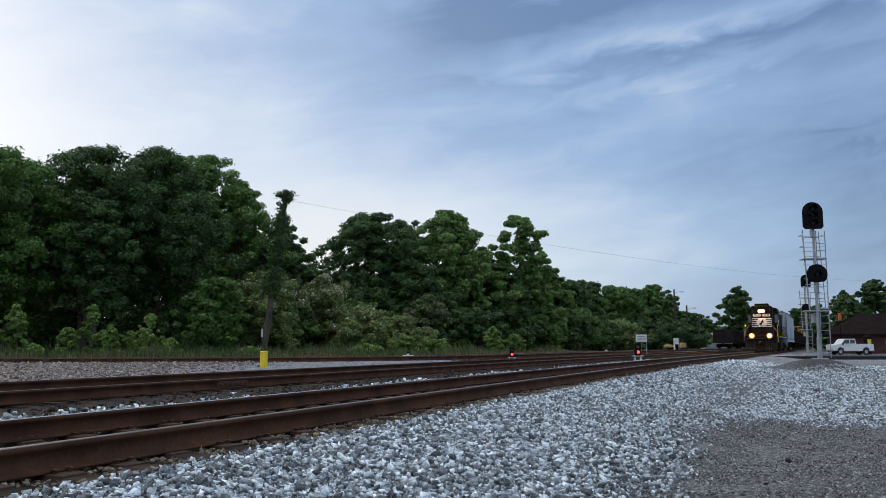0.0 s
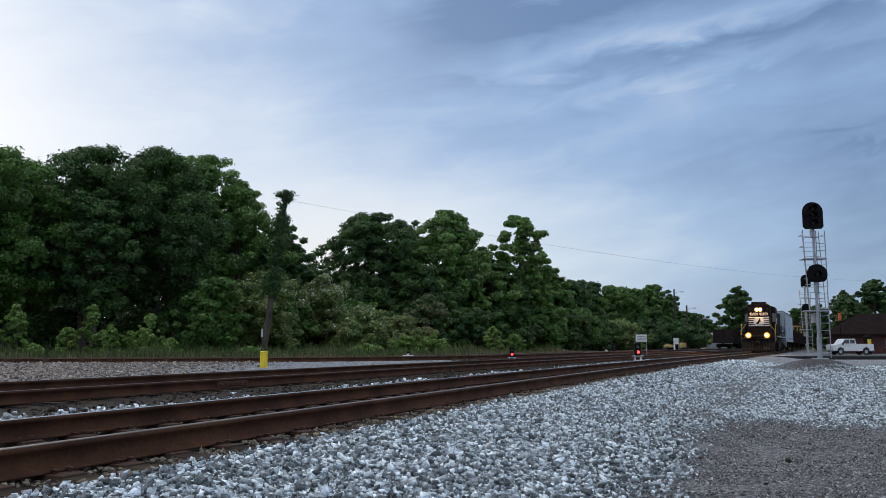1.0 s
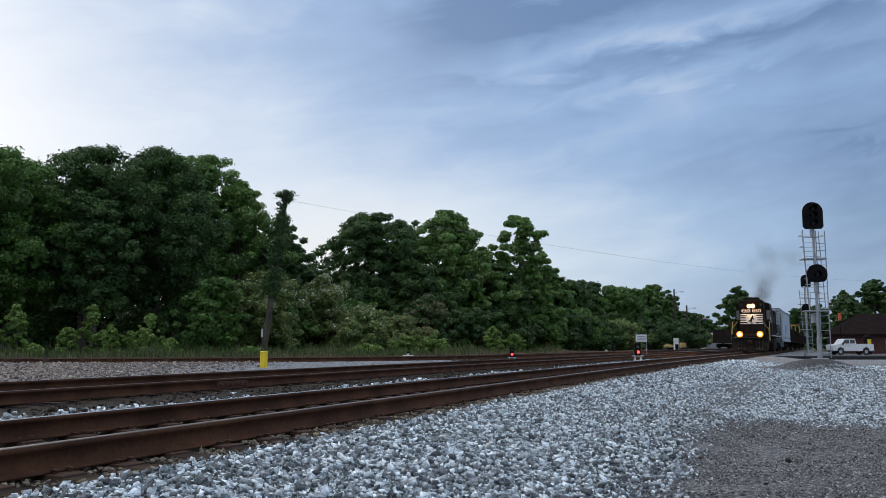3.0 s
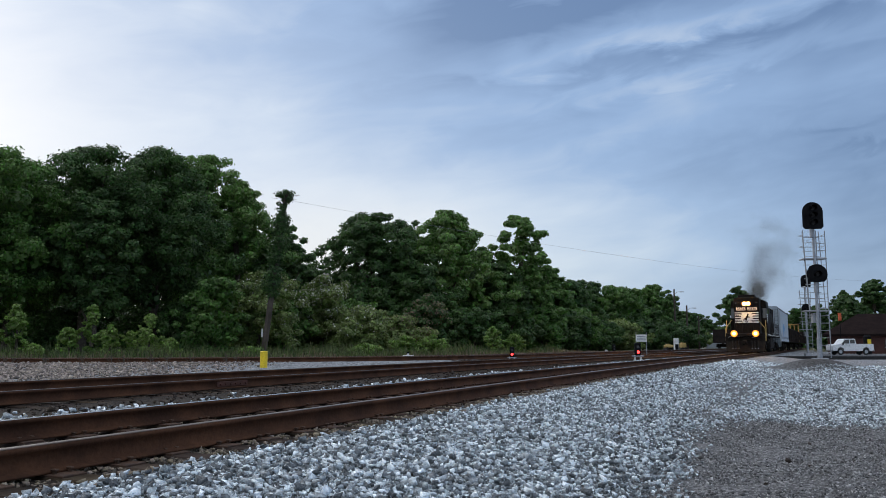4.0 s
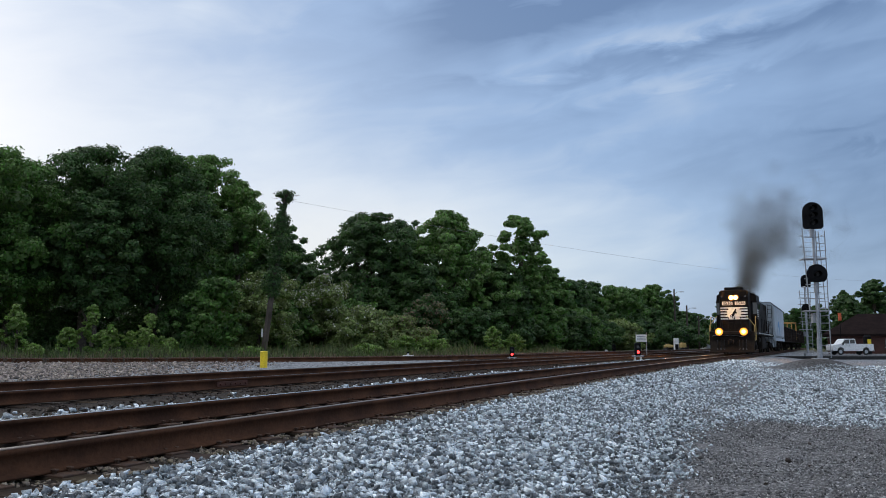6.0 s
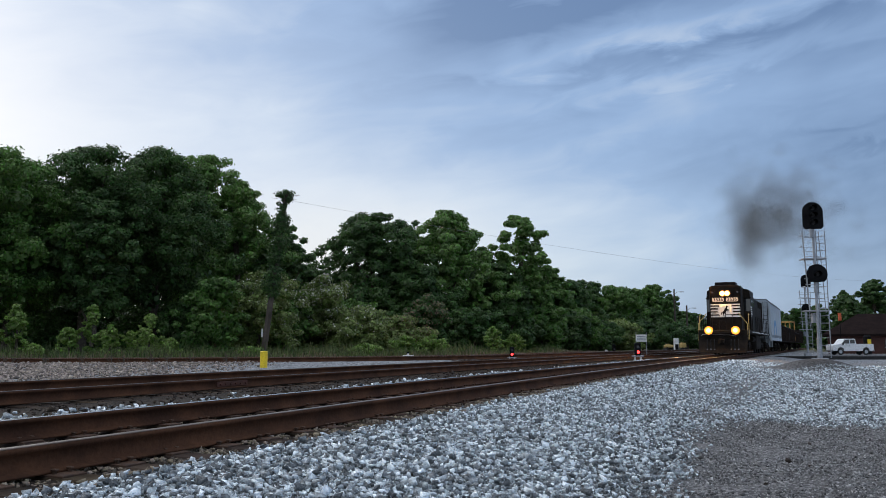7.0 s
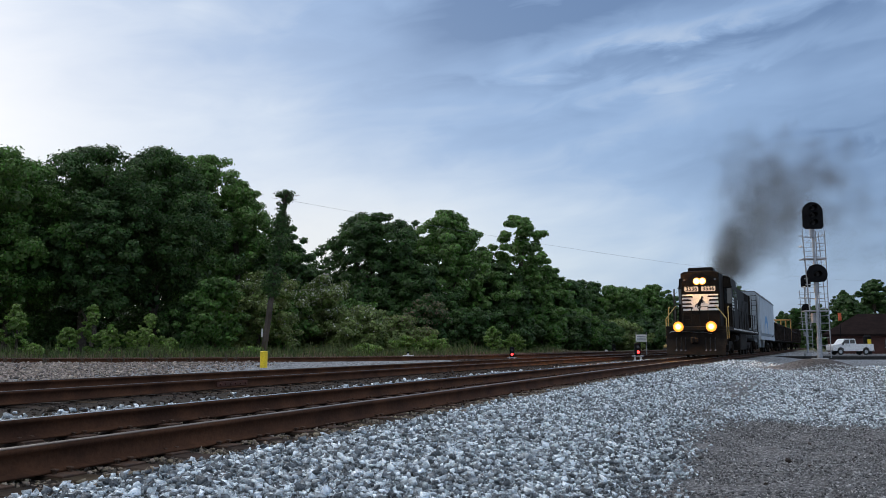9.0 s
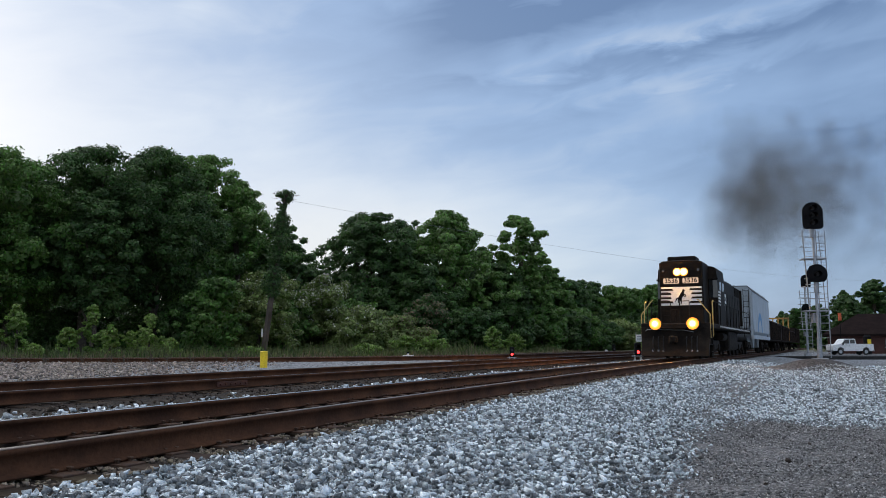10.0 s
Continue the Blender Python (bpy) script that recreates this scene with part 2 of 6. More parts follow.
M["pole_wood"] = surface("old_pole_wood", (0.050, 0.039, 0.031), (0.090, 0.072, 0.058), 2.0, 0.9, 0.0, 0.4, 40)
LEAF = {
    "deep": surface("deep_green_leaf", (0.035, 0.079, 0.020), (0.071, 0.136, 0.034), 0.45, 0.6, 0, 0, 6, island=0.45, trans=0.3, coords="World"),
    "mid": surface("mid_green_leaf", (0.060, 0.130, 0.026), (0.110, 0.205, 0.044), 0.45, 0.6, 0, 0, 6, island=0.45, trans=0.3, coords="World"),
    "light": surface("light_green_leaf", (0.085, 0.165, 0.036), (0.145, 0.255, 0.062), 0.45, 0.6, 0, 0, 6, island=0.45, trans=0.3, coords="World"),
    "fresh": surface("fresh_green_leaf", (0.13, 0.225, 0.045), (0.20, 0.30, 0.07), 0.6, 0.6, 0, 0, 6, island=0.4, trans=0.35, coords="World"),
    "olive": surface("olive_leaf", (0.125, 0.180, 0.048), (0.195, 0.245, 0.078), 0.6, 0.65, 0, 0, 6, island=0.4, trans=0.25, coords="World"),
    "bloom": surface("pale_blossom", (0.56, 0.55, 0.48), (0.40, 0.41, 0.33), 1.0, 0.7, 0, 0, 6, island=0.3, trans=0.2, coords="World"),
    "dry": surface("dry_tan_leaf", (0.17, 0.125, 0.085), (0.21, 0.165, 0.10), 1.0, 0.75, 0, 0, 6, island=0.35, trans=0.2, coords="World"),
}
M["grass"] = surface("tall_grass_blade", (0.045, 0.080, 0.020), (0.125, 0.140, 0.050), 0.9, 0.7, 0, 0, 6, island=0.5, trans=0.25, coords="World")
M["grass_dry"] = surface("dry_grass_blade", (0.20, 0.150, 0.095), (0.13, 0.095, 0.060), 0.5, 0.8, 0, 0, 6, island=0.35, trans=0.2, coords="World")
M["soot"] = surface("exhaust_soot", (0.135, 0.118, 0.098), (0.175, 0.155, 0.130), 2.0, 1.0, 0, 0, 6, spec=0.0)
M["asphalt"] = surface("worn_asphalt", (0.060, 0.060, 0.062), (0.085, 0.084, 0.084), 0.7, 0.9, 0, 0.2, 30, coords="World")
M["brick"] = surface("dark_red_brick_wall", (0.075, 0.028, 0.022), (0.050, 0.022, 0.018), 1.2, 0.9, 0, 0.2, 30)
M["roof_dark"] = surface("dark_roof_shingle", (0.014, 0.010, 0.010), (0.022, 0.015, 0.014), 1.2, 1.0, 0, 0.3, 20, spec=0.02)
M["truck_white"] = surface("white_truck_paint", (0.78, 0.78, 0.78), (0.72, 0.72, 0.73), 0.8, 0.3, 0.0, 0.0, 10)
M["rubber"] = surface("black_rubber", (0.014, 0.014, 0.014), (0.022, 0.022, 0.022), 4.0, 0.85, 0, 0.2, 40)
M["chrome"] = surface("grey_wheel_metal", (0.45, 0.45, 0.46), (0.36, 0.36, 0.37), 4.0, 0.35, 0.8, 0.02, 30)
M["pale_wall"] = surface("pale_metal_wall", (0.42, 0.44, 0.46), (0.34, 0.36, 0.38), 1.0, 0.6, 0, 0.05, 20)
M["yellow_machine"] = surface("faded_yellow_machine", (0.46, 0.32, 0.10), (0.36, 0.26, 0.10), 1.0, 0.6, 0, 0.05, 20)
M["orange"] = surface("orange_sign", (0.62, 0.12, 0.04), (0.5, 0.10, 0.04), 1.0, 0.6, 0, 0.02, 20)
M["tail_red"] = surface("red_tail_lens", (0.25, 0.01, 0.01), (0.2, 0.01, 0.01), 4.0, 0.3, 0, 0, 20)


# ---------------------------------------------------------------- mesh helpers
def part(name, bm, material, parent=None, label=""):
    me = bpy.data.meshes.new(name)
    bm.to_mesh(me)
    bm.free()
    me.materials.append(material)
    ob = new(name, me)
    ob.parent = parent
    if label:
        tagged(ob, label)
    return ob


def thing(name, m, label, category, group="", kind=""):
    ob = new(name)
    ob.matrix_world = m
    ob.empty_display_size = 0.2
    return tagged(ob, label, category, group, kind)


def box(bm, x0, x1, y0, y1, z0, z1, bevel=0.0, seg=1):
    r = bmesh.ops.create_cube(bm, size=1.0, matrix=Matrix.Translation(((x0 + x1) / 2, (y0 + y1) / 2, (z0 + z1) / 2)) @ Matrix.Diagonal((x1 - x0, y1 - y0, z1 - z0, 1)))
    if bevel:
        es = list({e for v in r["verts"] for e in v.link_edges})
        bmesh.ops.bevel(bm, geom=es, offset=bevel, segments=seg, affect="EDGES", profile=0.6)
    return bm


def rod(bm, a, b, r, seg=8, r2=None):
    a, b = Vector(a), Vector(b)
    d = b - a
    m = Matrix.Translation((a + b) / 2) @ d.to_track_quat("Z", "Y").to_matrix().to_4x4()
    bmesh.ops.create_cone(bm, cap_ends=True, segments=seg, radius1=r, radius2=r if r2 is None else r2, depth=d.length, matrix=m)
    return bm


def tube(bm, pts, r, seg=8):
    for a, b in zip(pts, pts[1:]):
        rod(bm, a, b, r, seg)
    return bm


def prism(bm, outline, y0, y1):
    """An outline in x and z, drawn out from y0 to y1."""
    va = [bm.verts.new((x, y0, z)) for x, z in outline]
    vb = [bm.verts.new((x, y1, z)) for x, z in outline]
    n = len(outline)
    bm.faces.new(va)
    bm.faces.new(vb[::-1])
    for i in range(n):
        bm.faces.new((va[i], vb[i], vb[(i + 1) % n], va[(i + 1) % n]))
    bmesh.ops.recalc_face_normals(bm, faces=bm.faces)
    return bm


def loft(bm, sections):
    """Closed rings of equal count joined one to the next, with both ends capped."""
    rings = [[bm.verts.new(p) for p in s] for s in sections]
    n = len(rings[0])
    for a, b in zip(rings, rings[1:]):
        for i in range(n):
            bm.faces.new((a[i], a[(i + 1) % n], b[(i + 1) % n], b[i]))
    bm.faces.new(rings[0])
    bm.faces.new(rings[-1][::-1])
    bmesh.ops.recalc_face_normals(bm, faces=bm.faces)
    return bm


def BM():
    return bmesh.new()


def quads_mesh(name, verts):
    """A mesh of loose four-cornered pieces from an array (n * 4, 3)."""
    n = len(verts) // 4
    me = bpy.data.meshes.new(name)
    me.vertices.add(n * 4)
    me.vertices.foreach_set("co", verts.astype(np.float32).ravel())
    me.loops.add(n * 4)
    me.loops.foreach_set("vertex_index", np.arange(n * 4, dtype=np.int32))
    me.polygons.add(n)
    me.polygons.foreach_set("loop_start", np.arange(0, n * 4, 4, dtype=np.int32))
    me.update(calc_edges=True)
    return me


def tris_mesh(name, verts, tris):
    me = bpy.data.meshes.new(name)
    me.vertices.add(len(verts))
    me.vertices.foreach_set("co", verts.astype(np.float32).ravel())
    n = len(tris)
    me.loops.add(n * 3)
    me.loops.foreach_set("vertex_index", tris.astype(np.int32).ravel())
    me.polygons.add(n)
    me.polygons.foreach_set("loop_start", np.arange(0, n * 3, 3, dtype=np.int32))
    me.update(calc_edges=True)
    return me


# ---------------------------------------------------------------- track lines
GAUGE = 1.505
KINK = 13.6


def near_rail(x):
    x = np.asarray(x, float)
    k = 11.146 + 2.3947 * KINK - 0.01018 * KINK ** 2
    s = 2.3947 - 0.02036 * KINK
    y = np.where(x < KINK, 11.146 + 2.3947 * x - 0.01018 * x * x, k + s * (x - KINK))
    d = np.where(x < KINK, 2.3947 - 0.02036 * x, s)
    return y, d


LX = np.linspace(-30, 200, 4601)
LY, LD = near_rail(LX)
LN = np.stack([-LD, np.ones_like(LD)], 1) / np.sqrt(1 + LD ** 2)[:, None]
LINE = np.stack([LX, LY], 1) + LN * (GAUGE / 2)
LS = np.concatenate([[0], np.cumsum(np.hypot(*np.diff(LINE, axis=0).T))])


def on_line(s, off=0.0):
    """Place and heading (unit, growing s) on the main track, off metres to its left side seen along growing s."""
    x, y = np.interp(s, LS, LINE[:, 0]), np.interp(s, LS, LINE[:, 1])
    nx, ny = np.interp(s, LS, LN[:, 0]), np.interp(s, LS, LN[:, 1])
    return np.array([x + nx * off, y + ny * off]), np.array([ny, -nx])


def offset_of(X, Y):
    y, d = near_rail(X)
    return (Y - y) / np.sqrt(1 + d * d) - GAUGE / 2


SIDING = [(-70, 22.5), (-45, 25.2), (-16, 29.9), (-8.2, 31.9), (-2, 35.5), (2.4, 41.5), (5.6, 48.5), (9.9, 57.8), (25, 89.7), (60, 163.6)]


def spline(pts, step=0.25):
    P = [np.array(p, float) for p in pts]
    P = [2 * P[0] - P[1]] + P + [2 * P[-1] - P[-2]]
    out = []
    for i in range(1, len(P) - 2):
        n = max(2, int(np.linalg.norm(P[i + 1] - P[i]) / step))
        for k in range(n):
            t = k / n
            out.append(0.5 * (2 * P[i] + (P[i + 1] - P[i - 1]) * t + (2 * P[i - 1] - 5 * P[i] + 4 * P[i + 1] - P[i + 2]) * t * t
                              + (-P[i - 1] + 3 * P[i] - 3 * P[i + 1] + P[i + 2]) * t ** 3))
    out.append(P[-2])
    return np.array(out)


SIDE = spline(SIDING, 0.5)


def side_dist(X, Y):
    """Distance to the siding; positive on its far side."""
    shape = np.shape(X)
    p = np.stack([np.ravel(X), np.ravel(Y)], 1)
    best = np.full(len(p), 1e9)
    sign = np.ones(len(p))
    q = SIDE[::2]
    for a, b in zip(q, q[1:]):
        ab = b - a
        t = np.clip(((p - a) @ ab) / (ab @ ab), 0, 1)
        v = p - a - t[:, None] * ab
        d = np.hypot(v[:, 0], v[:, 1])
        m = d < best
        best[m] = d[m]
        sign[m] = np.sign(ab[0] * v[m, 1] - ab[1] * v[m, 0])
    return (best * sign).reshape(shape)


def smooth(v, a, b):
    t = np.clip((v - a) / (b - a), 0, 1)
    return t * t * (3 - 2 * t)


TRACK2 = 5.31


def ground_z(X, Y):
    X, Y = np.asarray(X, float), np.asarray(Y, float)
    o = offset_of(X, Y)
    z = -0.47 + 0.255 * smooth(o, -4.9, -1.7)
    z = z + 0.06 * smooth(o, 7.0, 9.5)
    sd = side_dist(X, Y)
    z = z + (0.125 * smooth(sd, -8.0, -1.6) + 0.06 * smooth(sd, 1.6, 6.0)) * smooth(o, 6.6, 9.0)
    z = z - 0.22 * smooth(o, 14, 30) * smooth(Y, 50, 90)
    # mound at the signal's foot
    z = z + 0.52 * np.exp(-(((X - 15.9) / 1.55) ** 2 + ((Y - 35.2) / 1.5) ** 2) ** 1.3)
    return z


def gz(x, y):
    return float(ground_z(np.array([x]), np.array([y]))[0])


# ---------------------------------------------------------------- ground
def graded(lo, hi, core_lo, core_hi, step, grow):
    v = list(np.arange(core_lo, core_hi, step))
    s = step
    while v[-1] < hi:
        s *= grow
        v.append(v[-1] + s)
    s = step
    while v[0] > lo:
        s *= grow
        v.insert(0, v[0] - s)
    return np.array(v)


def lot_mask(X, Y):
    """Dark fine gravel of the yard, between the ballast's toe and a patch of newer pale gravel."""
    o = offset_of(X, Y)
    wob = 0.14 * np.sin(1.3 * X + 0.4 * Y) + 0.12 * np.sin(0.8 * Y + 2.0) + 0.06 * np.sin(5.1 * X - 3.3 * Y)
    near = smooth(-o + wob, 3.1, 4.5) * (1 - smooth(Y + 2.2 * wob + 0.7 * np.sin(0.9 * X + 1) + 0.35 * np.sin(2.7 * X), 9.8, 12.4))
    trail = 0.85 * np.exp(-((o + 4.0 + 0.6 * wob) / 0.55) ** 2) * smooth(Y, 9, 12) * (1 - smooth(Y, 24, 32))
    side = smooth(X - 0.50 * Y + wob, -0.5, 1.2) * 0.78 * (1 - smooth(Y, 40, 52))
    return np.clip(np.maximum(np.maximum(near, side), trail), 0, 1)


def make_ground():
    gx = graded(-900, 1100, -18, 22, 0.28, 1.09)
    gy = graded(-200, 2200, 1.0, 46, 0.28, 1.08)
    X, Y = np.meshgrid(gx, gy)
    Z = ground_z(X, Y)
    rng = np.random.default_rng(3)
    close = (np.abs(X) < 30) & (Y < 60)
    Z = Z + np.where(close, rng.normal(0, 0.008, Z.shape), 0)
    nx, ny = len(gx), len(gy)
    verts = np.stack([X, Y, Z], -1).reshape(-1, 3)
    i = np.arange(nx * ny).reshape(ny, nx)
    a, b, c, d = i[:-1, :-1].ravel(), i[:-1, 1:].ravel(), i[1:, 1:].ravel(), i[1:, :-1].ravel()
    me = tris_mesh("ground", verts, np.concatenate([np.stack([a, b, c], 1), np.stack([a, c, d], 1)]))
    o = offset_of(X, Y)
    sd = side_dist(X, Y)
    lot = lot_mask(X, Y)
    dirt = smooth(o, -1.45, -1.2) * (1 - smooth(o, 7.0, 8.0))
    dirt = np.maximum(dirt, 0.75 * np.exp(-(((X - 15.9) / 2.2) ** 2 + ((Y - 34.4) / 2.4) ** 2) ** 1.5))
    grass = smooth(sd, 1.8, 3.2) * smooth(o, 8, 9)
    grass = np.maximum(grass, smooth(Y, 120, 160))
    col = np.stack([dirt, grass, lot, np.ones_like(lot)], -1).reshape(-1, 4)
    at = me.attributes.new("cover", "FLOAT_COLOR", "POINT")
    at.data.foreach_set("color", col.astype(np.float32).ravel())
    m = bpy.data.materials.new("yard_ground")
    nt = tree_of(m)
    out = nt.nodes.new("ShaderNodeOutputMaterial")
    bsdf = nt.nodes.new("ShaderNodeBsdfPrincipled")
    geo = nt.nodes.new("ShaderNodeNewGeometry")
    vec = geo.outputs["Position"]
    att = nt.nodes.new("ShaderNodeAttribute")
    att.attribute_name = "cover"
    sep = nt.nodes.new("ShaderNodeSeparateColor")
    nt.links.new(att.outputs["Color"], sep.inputs[0])
    vor = nt.nodes.new("ShaderNodeTexVoronoi")
    vor.inputs["Scale"].default_value = 16.0
    nt.links.new(vec, vor.inputs["Vector"])
    cell = nt.nodes.new("ShaderNodeSeparateColor")
    nt.links.new(vor.outputs["Color"], cell.inputs[0])
    grain = cell.outputs[0]
    fine = noise_tex(nt, vec, 55.0, 4.0)
    vor2 = nt.nodes.new("ShaderNodeTexVoronoi")
    vor2.inputs["Scale"].default_value = 48.0
    nt.links.new(vec, vor2.inputs["Vector"])
    cell2 = nt.nodes.new("ShaderNodeSeparateColor")
    nt.links.new(vor2.outputs["Color"], cell2.inputs[0])
    speck = math_node(nt, "POWER", cell2.outputs[0], 2.2)
    wide = ramp(nt, noise_tex(nt, vec, 0.6, 5.0), 0.3, 0.7)
    pale = mix_color(nt, grain, (0.07, 0.073, 0.078), (0.40, 0.415, 0.435))
    pale = mix_color(nt, math_node(nt, "MULTIPLY", wide, 0.3), pale, (0.20, 0.20, 0.205))
    dark = mix_color(nt, speck, (0.066, 0.064, 0.066), (0.30, 0.295, 0.295))
    dark = mix_color(nt, math_node(nt, "MULTIPLY", wide, 0.35), dark, (0.085, 0.081, 0.081))
    brown = mix_color(nt, grain, (0.014, 0.010, 0.007), (0.036, 0.026, 0.019))
    green = mix_color(nt, fine, (0.060, 0.070, 0.030), (0.150, 0.135, 0.070))
    col = mix_color(nt, sep.outputs[2], pale, dark)
    col = mix_color(nt, sep.outputs[0], col, brown)
    col = mix_color(nt, sep.outputs[1], col, green)
    nt.links.new(col, bsdf.inputs["Base Color"])
    bsdf.inputs["Roughness"].default_value = 0.92
    bsdf.inputs["Specular IOR Level"].default_value = 0.2
    bn = nt.nodes.new("ShaderNodeBump")
    bn.inputs["Strength"].default_value = 0.6
    bn.inputs["Distance"].default_value = 0.03
    nt.links.new(math_node(nt, "ADD", grain, math_node(nt, "ADD", fine, cell2.outputs[0])), bn.inputs["Height"])
    nt.links.new(bn.outputs[0], bsdf.inputs["Normal"])
    nt.links.new(bsdf.outputs[0], out.inputs["Surface"])
    me.materials.append(m)
    tagged(new("ground", me), "grey gravel railway yard with dark trodden lot and grass verge", "ground", kind="structure")


make_ground()


# ---------------------------------------------------------------- stones
def rock_shapes(n, rng, coarse):
    """Broken chips: corners pushed about, with eight or twelve flat facets."""
    if coarse:
        v = np.array([(1, 0, 0), (-1, 0, 0), (0, 1, 0), (0, -1, 0), (0, 0, 1), (0, 0, -1)], float)
        f = np.array([(0, 2, 4), (2, 1, 4), (1, 3, 4), (3, 0, 4), (2, 0, 5), (1, 2, 5), (3, 1, 5), (0, 3, 5)])
        out = []
        for _ in range(n):
            k = v * rng.uniform(0.55, 1.25, (6, 1)) + rng.normal(0, 0.30, (6, 3))
            out.append(k * np.array([rng.uniform(0.95, 1.4), rng.uniform(0.75, 1.1), rng.uniform(0.6, 0.95)]))
        return out, f
    v = np.array([(x, y, z) for x in (-1, 1) for y in (-1, 1) for z in (-1, 1)], float) * 0.72
    f = np.array([(0, 1, 3), (0, 3, 2), (4, 6, 7), (4, 7, 5), (0, 4, 5), (0, 5, 1), (2, 3, 7), (2, 7, 6), (0, 2, 6), (0, 6, 4), (1, 5, 7), (1, 7, 3)])
    out = []
    for _ in range(n):
        k = v * rng.uniform(0.30, 1.30, (8, 1)) + rng.normal(0, 0.24, (8, 3))
        out.append(k * np.array([rng.uniform(0.95, 1.45), rng.uniform(0.75, 1.05), rng.uniform(0.60, 0.95)]))
    return out, f


def scatter_stones(name, xy, size, material, label, seed, sink=0.25, coarse=True, rise=0.75):
    rng = np.random.default_rng(seed)
    shapes, f = rock_shapes(40, rng, coarse)
    n = len(xy)
    z = ground_z(xy[:, 0], xy[:, 1])
    which = rng.integers(0, len(shapes), n)
    base = np.array(shapes)[which]
    r = size * np.exp(rng.normal(0, 0.27, n))
    a = rng.uniform(0, 2 * np.pi, n)
    tilt = rng.normal(0, 0.8, n)
    c, s = np.cos(a)[:, None], np.sin(a)[:, None]
    ct, st = np.cos(tilt)[:, None], np.sin(tilt)[:, None]
    x, y, zz = base[..., 0], base[..., 1], base[..., 2]
    y, zz = y * ct - zz * st, y * st + zz * ct
    x, y = x * c - y * s, x * s + y * c
    v = np.stack([x, y, zz], -1) * r[:, None, None]
    v[..., 0] += xy[:, :1]
    v[..., 1] += xy[:, 1:]
    v[..., 2] += (z + r * (0.5 - sink) + rng.uniform(0, rise, n) * r)[:, None]
    tri = (f[None] + base.shape[1] * np.arange(n)[:, None, None]).reshape(-1, 3)
    me = tris_mesh(name, v.reshape(-1, 3), tri)
    me.materials.append(material)
    return tagged(new(name, me), label, "gravel", kind="stuff")


def in_view(xy, margin=0.03):
    """Keeps what lies in the wedge of ground before the eye."""
    x, y = xy[:, 0], xy[:, 1]
    return xy[(np.abs(x) < y * (0.545 + margin) + 0.3) & (y > 4.2)]


def ballast():
    rng = np.random.default_rng(11)
    # shoulder, by distance bands: density falls with distance
    for lo, hi, dens, size, sd in ((4.2, 9.0, 3300, 0.0138, 21), (9.0, 16.0, 1900, 0.0150, 22), (16.0, 34.0, 300, 0.021, 23)):
        w = hi * 1.25
        n = int(dens * w * (hi - lo))
        xy = np.stack([rng.uniform(-w / 2, w / 2 + 2, n), rng.uniform(lo, hi, n)], 1)
        xy = in_view(xy)
        o = offset_of(xy[:, 0], xy[:, 1])
        lot = lot_mask(xy[:, 0], xy[:, 1])
        keep = (o < -1.22) & (rng.uniform(0, 1, len(xy)) > lot * 1.0)
        keep &= rng.uniform(0, 1, len(xy)) < np.where(o > -1.42, 0.6, 1.0)
        scatter_stones("ballast_stone", xy[keep], size, M["stone"], "loose pale blue-grey crushed stone on the track shoulder", sd, coarse=sd != 21, rise=1.9)
    # sparser, larger pieces farther down the shoulder
    n = 26000
    sv, off = rng.uniform(98, 124, n), rng.uniform(-11, -1.3, n)
    p = np.stack([on_line(a, b)[0] for a, b in zip(sv, off)])
    p = p[(p[:, 1] > 33.5) & (np.hypot(p[:, 0] - 15.9, p[:, 1] - 35.2) > 2.6)]
    scatter_stones("ballast_stone", p, 0.032, M["stone"], "pale crushed stone on the shoulder beyond the signal", 24)
    # trodden fine gravel
    n = 95000
    xy = in_view(np.stack([rng.uniform(-1, 8.5, n), rng.uniform(4.5, 13.5, n)], 1))
    lot = lot_mask(xy[:, 0], xy[:, 1])
    xy = xy[rng.uniform(0, 1, len(xy)) < lot]
    scatter_stones("fine_gravel", xy, 0.0078, M["stone_dark"], "dark fine gravel trodden into the yard", 31)
    # brown stones in the cribs and beside the tie ends
    n = 16000
    sv = rng.uniform(74, 125, n)
    off = rng.uniform(-1.42, 1.3, n)
    p = np.stack([on_line(a, b)[0] for a, b in zip(sv, off)])
    keep = (((sv - 66) % 0.54) > 0.14) & (((sv - 66) % 0.54) < 0.40) | (off < -1.32)
    keep &= rng.uniform(0, 1, n) < np.where(off < -1.3, 0.5, 0.8)
    scatter_stones("crib_stone", p[keep], 0.016, M["stone_brown"], "oil-stained brown ballast stones between the ties", 41, 0.2, coarse=False)
    n = 12000
    sv = rng.uniform(74, 98, n)
    off = rng.uniform(-1.42, -0.5, n)
    p = np.stack([on_line(a, b)[0] for a, b in zip(sv, off)])
    gap = (sv - 66) % 0.54
    keep = (gap > 0.14) & (gap < 0.40)
    scatter_stones("tan_crib_stone", p[keep], 0.0135, M["stone_tan"], "dusty tan stones between the tie ends", 45, 0.1, coarse=False)
    n = 46
    xy = in_view(np.stack([rng.uniform(-1, 7, n), rng.uniform(4.5, 14, n)], 1))
    scatter_stones("dark_clod", xy[offset_of(xy[:, 0], xy[:, 1]) < -2.0], 0.024, M["stone_oil"], "dark wood scraps and clods lying on the gravel", 46, 0.3)
    n = 6000
    sv = rng.uniform(74, 110, n)
    off = rng.uniform(1.5, 8.0, n)
    p = np.stack([on_line(a, b)[0] for a, b in zip(sv, off)])
    scatter_stones("oily_stone", p, 0.024, M["stone_oil"], "oil-blackened stones between the two tracks", 44, 0.4)
    n = 3000
    sv = rng.uniform(74, 125, n)
